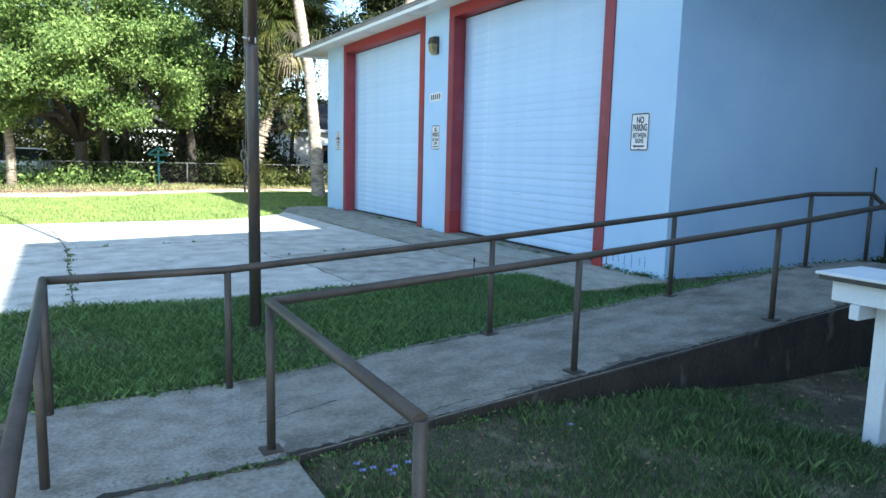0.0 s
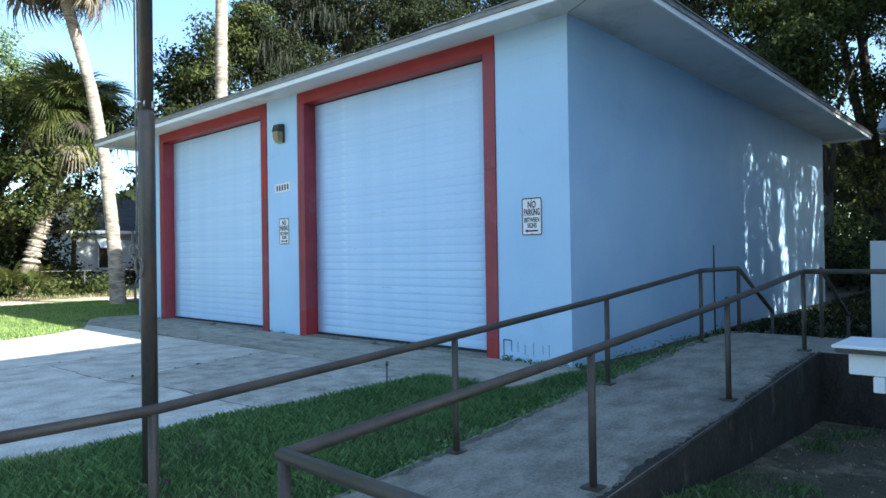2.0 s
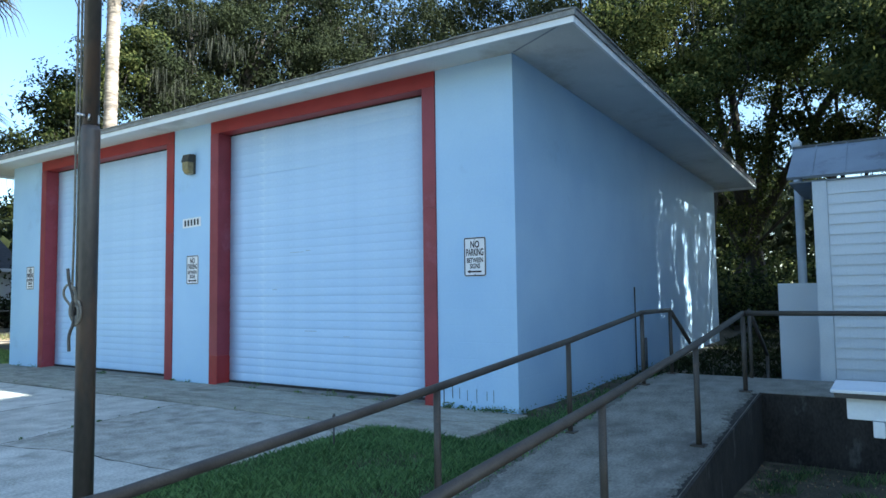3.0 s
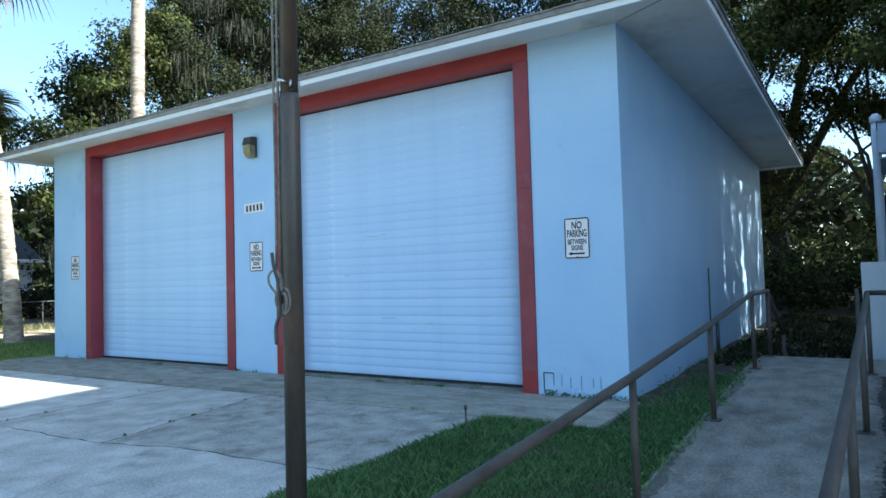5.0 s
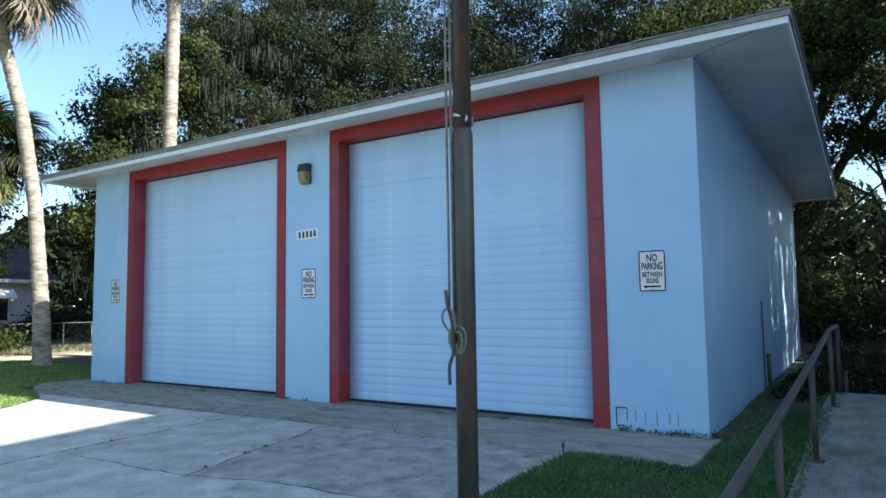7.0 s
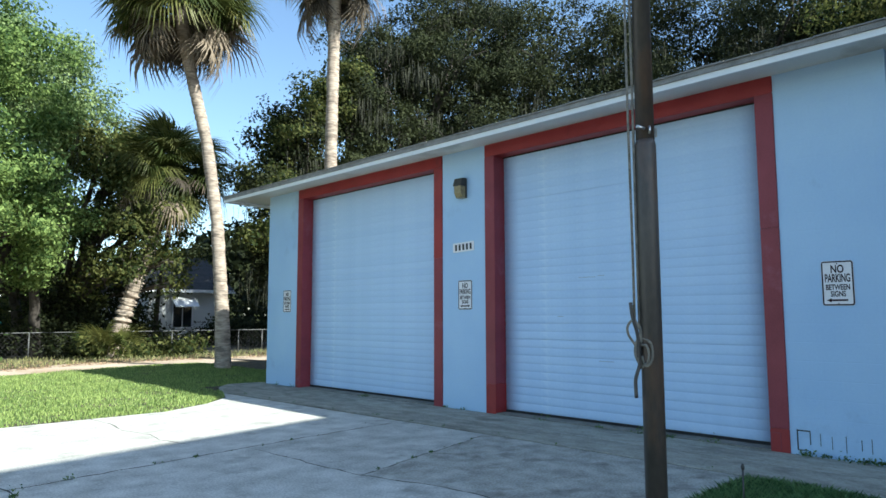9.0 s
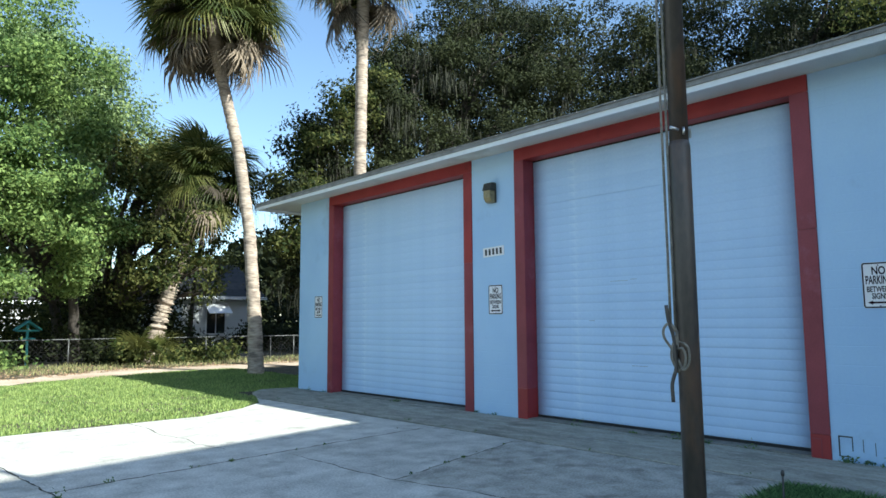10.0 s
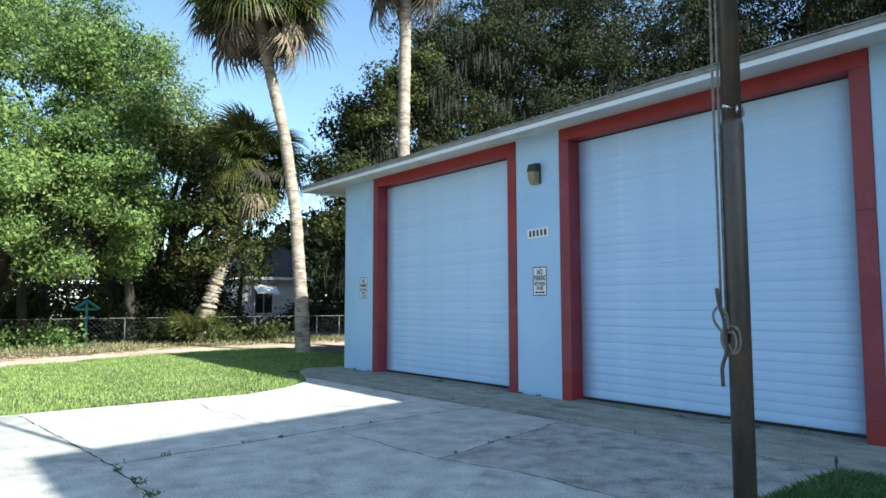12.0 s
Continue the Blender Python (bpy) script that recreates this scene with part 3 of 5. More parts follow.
# shallow concrete lip of the bay floor, and closed interior behind the doors
spart("floor", one(box, (7.01, 6.5, -0.2), (18.8, 17.9, 0.0)), "slab")


def letters(text, size, at, mat, parent, name="lettering", wide=1.0):
    cu = bpy.data.curves.new(name, "FONT")
    cu.body, cu.size, cu.align_x, cu.align_y, cu.extrude, cu.offset = text, size, "CENTER", "CENTER", 0.0006, 0.0017 * size / 0.07
    tmp = new(name, cu)
    me = bpy.data.meshes.new_from_object(tmp.evaluated_get(bpy.context.evaluated_depsgraph_get()))
    bpy.data.objects.remove(tmp)
    me.materials.clear()
    me.materials.append(M[mat])
    ob = new(name, me)
    ob.parent = parent
    ob.matrix_local = Matrix(((0, 0, -1, at[0]), (-1, 0, 0, at[1]), (0, 1, 0, at[2]), (0, 0, 0, 1))) @ Matrix.Diagonal((wide, 1, 1, 1))
    return ob


def rounded_rect(bm, w, h, r, x, depth, inner=0.0):
    """A rounded plate facing -x, centred on the origin; inner gives a frame."""
    def loop(w, h, r):
        pts = []
        for cx, cy, a0 in ((w / 2 - r, h / 2 - r, 0), (-w / 2 + r, h / 2 - r, 90), (-w / 2 + r, -h / 2 + r, 180), (w / 2 - r, -h / 2 + r, 270)):
            pts += [(cx + r * math.cos(radians(a0 + k * 22.5)), cy + r * math.sin(radians(a0 + k * 22.5))) for k in range(5)]
        return pts
    o = [bm.verts.new((x, a, b)) for a, b in loop(w, h, r)]
    k = len(o)
    if inner:
        q = [bm.verts.new((x, a, b)) for a, b in loop(w - 2 * inner, h - 2 * inner, max(r - inner, 0.004))]
        for i in range(k):
            bm.faces.new((o[i], o[(i + 1) % k], q[(i + 1) % k], q[i]))
    else:
        p = [bm.verts.new((x + depth, a, b)) for a, b in loop(w, h, r)]
        bm.faces.new(o)
        bm.faces.new(p[::-1])
        for i in range(k):
            bm.faces.new((o[i], p[i], p[(i + 1) % k], o[(i + 1) % k]))


def parking_sign(y, z, arrows, label):
    sign = thing("parking_sign", label, "sign", (XF - 0.004, y, z), "no parking signs")
    part("plate", one(rounded_rect, 0.305, 0.47, 0.025, -0.004, 0.004), "sign_white", sign)
    part("border", one(rounded_rect, 0.299, 0.464, 0.024, -0.0052, 0, 0.014), "sign_ink", sign)
    for text, size, zz, wide in (("NO", 0.114, 0.145, 0.70), ("PARKING", 0.118, 0.050, 0.49), ("BETWEEN", 0.080, -0.044, 0.64), ("SIGNS", 0.080, -0.114, 0.66)):
        letters(text, size, (-0.0052, 0, zz), "sign_ink", sign, wide=wide)
    bm = bmesh.new()
    x = -0.0054
    box(bm, (x, -0.088, -0.187), (x + 0.0008, 0.088, -0.168))
    for s in arrows:
        tri = [bm.verts.new((x - 0.0002, s * 0.112, -0.177)), bm.verts.new((x - 0.0002, s * 0.065, -0.156)), bm.verts.new((x - 0.0002, s * 0.065, -0.200))]
        bm.faces.new(tri)
    part("arrow", bm, "sign_ink", sign)
    for zz in (0.205, -0.212):
        b = bmesh.new()
        bmesh.ops.create_uvsphere(b, u_segments=8, v_segments=5, radius=0.007, matrix=Matrix.Translation((-0.004, 0, zz)))
        part("screw", b, "galv", sign)
    return sign


parking_sign(6.61, 1.82, (1,), "white no parking sign with an arrow beside the wall corner")
parking_sign(11.99, 1.828, (1, -1), "white no parking sign with a double arrow between the doors")
parking_sign(17.335, 1.82, (-1,), "white no parking sign with an arrow at the end pier")

plate = thing("number_plate", "small white house number plate with dark raised figures", "number plate", (XF - 0.004, 12.022, 2.607))
plate.rotation_euler = (radians(-2.0), 0, 0)
part("plate", one(rounded_rect, 0.47, 0.155, 0.012, -0.006, 0.006), "sign_white", plate)
for i in range(5):
    part("figure_bar", one(box, (-0.0095, 0.164 - 0.082 * i - 0.022, -0.05), (-0.0062, 0.164 - 0.082 * i + 0.022, 0.05), 0.001), "ink", plate)

# wall lamp
lamp = thing("wall_lamp", "dark bronze wall pack lamp with a yellowed lens", "lamp", (XF - 0.002, 12.015, 3.562))
part("back_box", one(box, (-0.05, -0.115, -0.17), (0.0, 0.115, 0.18), 0.008), "bronze", lamp)
bm = bmesh.new()
prof = [(-0.05, 0.18), (-0.15, 0.17), (-0.19, 0.06), (-0.19, 0.035), (-0.05, 0.035)]
a = [bm.verts.new((x, -0.125, z)) for x, z in prof]
b = [bm.verts.new((x, 0.125, z)) for x, z in prof]
bm.faces.new(a)
bm.faces.new(b[::-1])
for i in range(len(prof)):
    bm.faces.new((a[i], b[i], b[(i + 1) % 5], a[(i + 1) % 5]))
part("hood", bm, "bronze", lamp)
bm = bmesh.new()
prof = [(-0.05, 0.034), (-0.18, 0.034), (-0.175, -0.09), (-0.12, -0.165), (-0.05, -0.175)]
a = [bm.verts.new((x, -0.108, z)) for x, z in prof]
b = [bm.verts.new((x, 0.108, z)) for x, z in prof]
bm.faces.new(a)
bm.faces.new(b[::-1])
for i in range(len(prof)):
    bm.faces.new((a[i], b[i], b[(i + 1) % 5], a[(i + 1) % 5]))
part("lens", bm, "lens", lamp, "yellowed prismatic lens")
lamp.scale = (0.85, 0.68, 0.93)

# flaked paint low on the pier and conduit on the side wall
chips = [((6.594, 6.955, 0.255), (6.6, 7.09, 0.268)), ((6.594, 7.078, 0.06), (6.6, 7.09, 0.268)), ((6.594, 6.955, 0.12), (6.6, 6.963, 0.255)), ((6.595, 6.98, 0.055), (6.6, 7.09, 0.063))]
chips += [((6.597, y - 0.003, 0.12 - 0.02 * (k % 3)), (6.6, y + 0.003, 0.25 - 0.02 * (k % 2))) for k, y in enumerate((6.86, 6.75, 6.62, 6.48, 6.39))]
for lo, hi in chips:
    spart("paint_chip", one(box, lo, hi, 0.001), "ink")
bm = bmesh.new()
box(bm, (6.578, 7.245, 0.03), (6.584, 7.255, 0.21))
box(bm, (6.578, 7.345, 0.03), (6.584, 7.355, 0.21))
box(bm, (6.578, 7.245, 0.205), (6.584, 7.355, 0.215))
spart("trim_patch", bm, "red")
bm = bmesh.new()
tube(bm, [(11.2, 6.16, -0.1), (11.2, 6.16, 1.45)], 0.012, 8)
spart("conduit", bm, "cleat", "dark conduit on the side wall")
bm = bmesh.new()
tube(bm, [(11.75, 6.165, -0.1), (11.75, 6.165, 0.55)], 0.03, 8)
spart("conduit", bm, "galv", "grey pipe on the side wall")

# ---- railings ----
def railing(name, label, rails, posts, r=0.027, rp=0.024):
    rail = thing(name, label, "railing", posts[0][0])
    inv = Matrix.Translation(posts[0][0]).inverted()
    for pts in rails:
        b = bmesh.new()
        tube(b, pts, r, 12)
        ob = part("rail", b, "pipe", rail)
        ob.matrix_parent_inverse = inv
    for base, top, plated in posts:
        b = bmesh.new()
        tube(b, [base[:2] + (base[2] - 0.02,), base[:2] + (top,)], rp, 10)
        ob = part("post", b, "pipe", rail)
        ob.matrix_parent_inverse = inv
        if plated:
            b = bmesh.new()
            box(b, (base[0] - 0.06, base[1] - 0.06, base[2] - 0.004), (base[0] + 0.06, base[1] + 0.06, base[2] + 0.010), 0.004)
            fl = part("base_plate", b, "pipe", ob)
    return rail


def rt(x):
    return float(np.interp(x, [0.05, 1.14, 3.31, 5.49, 7.69, 8.94], [0.636, 0.638, 0.776, 0.934, 1.125, 1.122]))


YF, YN = 4.968, 3.847
far_posts = [((x, YF, float(ramp_top(x))), rt(x), x > 2) for x in (0.06, 1.15, 3.32, 5.48, 7.70, 8.94)]
railing("ramp_railing", "brown painted steel pipe handrail on the lawn side of the ramp",
        [[(0.06, YF, rt(0.06)), (1.14, YF, rt(1.14)), (3.31, YF, rt(3.31)), (5.49, YF, rt(5.49)), (7.69, YF, rt(7.69)), (8.94, YF, rt(8.94))],
         [(0.06, YF + 0.02, rt(0.06)), (0.05, 3.92, 0.632), (0.03, 2.0, 0.61)], [(8.94, YF, rt(8.94)), (10.3, YF, 0.45)]],
        far_posts + [((0.05, 3.92, -0.21), 0.632, False), ((0.03, 2.0, -0.24), 0.61, False), ((10.29, YF, -0.3), 0.45, False)])
near_posts = [((x, YN, float(ramp_top(x))), rt(x), True) for x in (1.14, 3.30, 5.49, 7.68)]
railing("ramp_railing", "brown painted steel pipe handrail on the yard side of the ramp",
        [[(1.14, YN, rt(1.14)), (3.30, YN, rt(3.30)), (5.49, YN, rt(5.49)), (7.68, YN, rt(7.68))],
         [(1.14, YN + 0.02, rt(1.14)), (1.13, 2.06, 0.62)], [(7.68, YN, rt(7.68)), (7.70, 1.0, 1.13)]],
        near_posts + [((1.13, 2.06, -0.24), 0.62, False), ((7.70, 1.0, 0.275), 1.125, True)])
railing("stair_railing", "dark pipe handrail down the rear steps",
        [[(8.92, 3.98, 1.12), (10.25, 3.98, 0.45)]], [((8.92, 3.98, 0.275), 1.12, False), ((10.25, 3.98, -0.3), 0.45, False)], 0.024, 0.022)

# ---- flagpole ----
FX, FY = 1.60, 6.04
pole = thing("flagpole", "dark weathered metal flagpole with a rope halyard tied to a cleat", "flagpole", (FX, FY, -0.1))
pinv = Matrix.Translation((-FX, -FY, 0.1))


def fpart(name, bm, mat, label="", parent=pole):
    ob = part(name, bm, mat, parent, label)
    if parent is pole:
        ob.matrix_parent_inverse = pinv
    return ob


bm = bmesh.new()
tube(bm, [(FX, FY, -0.25), (FX, FY, 2.285), (FX, FY, 2.315)], [0.0495, 0.0495, 0.044], 20)
fpart("lower_pole", bm, "pole")
bm = bmesh.new()
tube(bm, [(FX, FY, 2.31), (FX, FY, 5.5), (FX, FY, 9.5)], [0.0435, 0.042, 0.034], 20)
fpart("upper_pole", bm, "pole")
bm = bmesh.new()
tube(bm, [(FX - 0.04, FY - 0.02, 2.36), (FX - 0.075, FY + 0.0, 2.37)], 0.008, 8)
fpart("bracket", bm, "steel", "bright steel eye bracket")
bm = bmesh.new()
tube(bm, [(FX - 0.03, FY - 0.04, 2.335), (FX - 0.036, FY - 0.046, 2.352), (FX - 0.03, FY - 0.04, 2.37)], 0.006, 6)
fpart("eye", bm, "steel", "bright steel eye")
bm = bmesh.new()
box(bm, (FX + 0.012, FY - 0.052, 2.325), (FX + 0.022, FY - 0.042, 2.37), 0.002)
fpart("clip", bm, "steel", "bright steel clip")
ux, uy = -0.60, 0.66


def off(d, z, lean=0.0):
    return (FX + ux * (0.0495 + d), FY + uy * (0.0495 + d) + lean, z)


def strand(*pts):
    """Points of a rope or horn beside the pole, given as distance from its skin and height; those on the pole lie over its front."""
    out = []
    for d, z in pts:
        r = 0.0495 + d
        front = 0.014 + math.sqrt(max(0.0495 ** 2 - r ** 2, 0)) * 1.0
        out.append((FX + ux * r - uy * front, FY + uy * r + ux * front, z))
    return out


def smooth(pts, k=4):
    v = [Vector(p) for p in pts]
    v = [v[0] * 2 - v[1]] + v + [v[-1] * 2 - v[-2]]
    out = []
    for a, b, c, d in zip(v, v[1:], v[2:], v[3:]):
        for i in range(k):
            t = i / k
            out.append(0.5 * (2 * b + (c - a) * t + (2 * a - 5 * b + 4 * c - d) * t * t + (3 * b - a - 3 * c + d) * t ** 3))
    return out + [v[-2]]


bm = bmesh.new()
tube(bm, smooth(strand((0.056, 1.546), (0.047, 1.475), (0.028, 1.413), (0.019, 1.341), (0.019, 1.261), (0.034, 1.217), (0.042, 1.181), (0.040, 1.11))), 0.0085, 8)
box(bm, (FX + ux * 0.07 - 0.02, FY + uy * 0.07 - 0.02, 1.29), (FX + ux * 0.04 + 0.02, FY + uy * 0.04 + 0.02, 1.37), 0.004)
fpart("cleat", bm, "cleat", "dark iron cleat")
bm = bmesh.new()
tube(bm, [off(0.018, 9.3), off(0.010, 5.0), off(0.012, 2.4), off(0.012, 1.9), off(0.010, 1.42)], 0.0065, 8)
tube(bm, [off(0.045, 9.3), off(0.028, 5.0, 0.01), off(0.026, 2.4, 0.012), off(0.024, 1.8, 0.01), off(0.034, 1.46)], 0.006, 8)
fpart("halyard", bm, "rope", "weathered rope halyard")
bm = bmesh.new()
for line in (((0.034, 1.462), (0.009, 1.42), (0.047, 1.461), (0.074, 1.435), (0.070, 1.395), (0.033, 1.341), (0.009, 1.27), (0.004, 1.239)),
             ((0.010, 1.43), (0.012, 1.36), (0.001, 1.381), (-0.028, 1.363), (-0.038, 1.323), (-0.032, 1.279), (-0.009, 1.256), (0.006, 1.30)),
             ((0.030, 1.40), (0.010, 1.35), (-0.010, 1.35), (-0.021, 1.314), (-0.014, 1.27), (0.004, 1.25)),
             ((0.006, 1.41), (0.033, 1.359), (0.040, 1.314), (0.028, 1.279), (0.008, 1.243)),
             ((0.022, 1.45), (0.004, 1.412), (0.009, 1.35), (0.024, 1.323), (0.02, 1.27))):
    tube(bm, smooth(strand(*line)), 0.0062, 6)
fpart("knot", bm, "rope", "loosely tied rope knot")
bm = bmesh.new()
bmesh.ops.create_cone(bm, cap_ends=True, segments=20, radius1=0.17, radius2=0.12, depth=0.10, matrix=Matrix.Translation((FX, FY, -0.10)))
fpart("footing", bm, "old")

stake = thing("garden_stake", "thin dark metal stake in the grass", "stake", (4.25, 6.73, -0.055))
part("rod", one(tube, [(0, 0, -0.1), (0.005, 0, 0.34)], 0.008, 8), "cleat", stake)
part("knob", one(tube, [(0.005, 0, 0.325), (0.005, 0, 0.345), (0.005, 0, 0.37)], [0.012, 0.016, 0.008], 8), "cleat", stake)

# ---- white timber building beside the ramp ----
house = thing("white_house", "white clapboard building with a solid porch panel", "building", (10.5, 0, 0.3))
hinv = Matrix.Translation((-10.5, 0, -0.3))


def hpart(name, bm, mat, label="", parent=house):
    ob = part(name, bm, mat, parent, label)
    if parent is house:
        ob.matrix_parent_inverse = hinv
    return ob


HX, HY = 10.8, 3.36
hpart("wall", one(box, (HX + 0.03, -0.95, -0.6), (15.0, HY - 0.03, 2.938)), "siding")
pitch = 0.147
b = bmesh.new()
vs = [b.verts.new(p) for p in ((0, 0, 0), (0.022, 0, 0), (0.03, 0, pitch + 0.02), (0.024, 0, pitch + 0.02), (0, -4.1, 0), (0.022, -4.1, 0), (0.03, -4.1, pitch + 0.02), (0.024, -4.1, pitch + 0.02))]
for f in ((0, 1, 2, 3), (4, 5, 6, 7), (0, 1, 5, 4), (1, 2, 6, 5), (2, 3, 7, 6), (3, 0, 4, 7)):
    b.faces.new([vs[i] for i in f])
clap = mesh_of("clapboard", b, "siding")
for i in range(20):
    ob = new("clapboard", clap)
    ob.parent = house
    ob.location = (HX - 10.5 - 0.006, HY - 0.19 + random.uniform(-0.003, 0.003), -0.05 + pitch * i - 0.3)
hpart("corner_board", one(box, (HX - 0.025, HY - 0.185, -0.5), (HX + 0.028, HY, 2.938), 0.004), "wood_white")
hpart("porch_panel", one(box, (HX + 1.0, HY + 0.002, -0.5), (HX + 1.07, HY + 0.64, 1.47), 0.004), "panelwhite", "plain white solid porch panel")
bm = bmesh.new()
tube(bm, [(HX + 1.75, HY + 0.345, -0.4), (HX + 1.75, HY + 0.345, 3.80)], 0.068, 14)
tube(bm, [(HX + 1.75, HY + 0.345, 3.78), (HX + 1.75, HY + 0.345, 3.88), (HX + 1.75, HY + 0.345, 3.93)], [0.085, 0.085, 0.04], 14)
hpart("porch_pipe", bm, "pvc", "capped white pipe")
bm = bmesh.new()
prof = [(HX - 0.07, 2.985), (HX - 0.10, 3.02), (HX + 1.10, 3.66), (HX + 1.12, 3.62)]
a = [bm.verts.new((x, HY + 0.32, z)) for x, z in prof]
c = [bm.verts.new((x, -0.9, z)) for x, z in prof]
bm.faces.new(a)
bm.faces.new(c[::-1])
for i in range(4):
    bm.faces.new((a[i], c[i], c[(i + 1) % 4], a[(i + 1) % 4]))
hpart("porch_roof", bm, "awning", "sloping grey metal porch roof")
bm = bmesh.new()
for y in np.arange(HY + 0.0, -0.8, -0.42):
    vs = [bm.verts.new((x, y + o, z)) for o in (0.012, -0.012) for x, z in ((HX - 0.10, 3.022), (HX - 0.098, 3.036), (HX + 1.09, 3.674), (HX + 1.10, 3.662))]
    for f in ((0, 1, 2, 3), (7, 6, 5, 4), (0, 1, 5, 4), (1, 2, 6, 5), (2, 3, 7, 6), (3, 0, 4, 7)):
        bm.faces.new([vs[i] for i in f])
hpart("roof_rib", bm, "awning", "raised seams of the metal roof")
hpart("roof_cap", one(box, (HX + 1.08, -0.9, 3.662), (13.0, HY + 0.34, 3.695), 0.004), "galv")
hpart("soffit", one(box, (HX + 0.0, -0.9, 2.94), (13.0, HY + 0.30, 2.965)), "awning")
# unseen tall block behind and beside walk; set to shade ramp and station front
bm = bmesh.new()
prism(bm, [(2.87, -11.0), (14.60, -11.0), (14.60, -1.02), (2.87, -1.02)], -0.6, lambda x, y: 9.25 + 0.115 * (x - 2.72))
hpart("main_block", bm, "siding", "unseen tall white wall that casts the building shadow")
bm = bmesh.new()
vs = [bm.verts.new((x, y, 9.27 + 0.115 * (x - 2.72) + dz)) for dz in (0, 0.1) for x, y in ((2.63, -11.2), (14.75, -11.2), (14.75, -0.96), (2.63, -0.96))]
for f in ((0, 1, 2, 3), (7, 6, 5, 4), (0, 1, 5, 4), (1, 2, 6, 5), (2, 3, 7, 6), (3, 0, 4, 7)):
    bm.faces.new([vs[i] for i in f])
hpart("shadow_roof", bm, "shingle")
# added out of view to cut sky light on the yard and landing
hpart("side_wing", one(box, (5.7, -1.0, -0.6), (HX - 0.05, 0.55, 4.3)), "siding", "unseen white wall added to block sky light from the yard")

# ---- white table in the yard ----
table = thing("yard_table", "white painted timber table standing on the yard grass", "table", (4.3, 2.8, -0.34))
tinv = Matrix.Translation((-4.3, -2.8, 0.34))
TX, TY, TZ = 4.37, 2.79, 0.765


def tpart(name, lo, hi, mat="wood_white", label=""):
    ob = part(name, one(box, lo, hi, 0.004), mat, table, label)
    ob.matrix_parent_inverse = tinv
    return ob


tpart("tabletop", (TX - 0.02, TY - 1.9, TZ - 0.004), (TX + 0.50, TY + 0.02, TZ + 0.014), "wood_white")
# dark strip that paints the shade under the tabletop
tpart("edging", (TX - 0.01, TY - 1.88, TZ - 0.034), (TX + 0.49, TY + 0.0, TZ - 0.006), "cleat", "dark strip painted as shade under the top")
tpart("apron", (TX + 0.05, TY - 1.85, TZ - 0.165), (TX + 0.09, TY - 0.06, TZ - 0.036))
tpart("apron", (TX + 0.41, TY - 1.85, TZ - 0.165), (TX + 0.45, TY - 0.06, TZ - 0.036))
for y in (TY - 0.36, TY - 1.75):
    tpart("leg", (TX + 0.20, y, -0.45), (TX + 0.30, y + 0.10, TZ - 0.036))
    tpart("brace", (TX + 0.03, y + 0.11, TZ - 0.26), (TX + 0.47, y + 0.17, TZ - 0.168))

# ---- trees, palms, fence, far houses ----
rng = np.random.default_rng(7)


def leaf_quads(centres, size, squash=1.0, facing=None):
    """Small pointed leaf sprays, one quad each, at the given centres with random turns, or facing roughly one way each."""
    k = len(centres)
    a = rng.normal(size=(k, 3))
    if facing is not None:
        nrm = facing + rng.normal(size=(k, 3)) * 0.65
        nrm /= np.linalg.norm(nrm, axis=1, keepdims=True)
        a -= nrm * (a * nrm).sum(1, keepdims=True)
    a /= np.linalg.norm(a, axis=1, keepdims=True)
    b = rng.normal(size=(k, 3)) if facing is None else np.cross(a, nrm)
    b -= a * (a * b).sum(1, keepdims=True)
    b /= np.linalg.norm(b, axis=1, keepdims=True)
    s = size * rng.uniform(0.7, 1.6, (k, 1))
    w = s * rng.uniform(0.17, 0.32, (k, 1)) * squash
    return np.stack([centres - a * s * 0.5, centres + b * w - a * s * 0.05, centres + a * s * 0.5, centres - b * w + a * s * 0.05], 1)


def clump_points(blobs, count, clump=0.6, per=26, shell=0.55, outward=False):
    """Leaf centres: boughs spread through the outer part of each blob, twig clumps round each bough."""
    vol = np.array([b[3] ** 2 for b in blobs])
    boughs = []
    for b in blobs:
        k = max(9, int(4.6 * b[3]))
        d = rng.normal(size=(k, 3))
        d /= np.linalg.norm(d, axis=1, keepdims=True)
        r = b[3] * (shell + (1.02 - shell) * rng.random((k, 1)))
        boughs.append((np.array(b[:3]) + d * r * np.array([1, 1, 0.85]), b[3] * rng.uniform(0.22, 0.42, k)))
    pick = rng.choice(len(blobs), size=max(1, count // per), p=vol / vol.sum())
    c = np.empty((len(pick), 3))
    out = np.empty((len(pick), 3))
    for i in range(len(blobs)):
        sel = np.nonzero(pick == i)[0]
        w = rng.integers(0, len(boughs[i][1]), len(sel))
        q = rng.normal(size=(len(sel), 3))
        q /= np.linalg.norm(q, axis=1, keepdims=True)
        away = boughs[i][0][w] - np.array(blobs[i][:3])
        out[sel] = q * 0.6 + away / np.linalg.norm(away, axis=1, keepdims=True) * 0.45 + np.array([0, 0, 0.25])
        c[sel] = boughs[i][0][w] + q * (boughs[i][1][w] * rng.random(len(sel)) ** 0.4)[:, None] * np.array([1.15, 1.15, 0.7])
    q = rng.normal(size=(len(pick), per, 3)) * clump * np.array([0.42, 0.42, 0.26])
    pts = (c[:, None, :] + q).reshape(-1, 3)
    if not outward:
        return pts
    return pts, (out[:, None, :] + q / clump * 0.7).reshape(-1, 3)


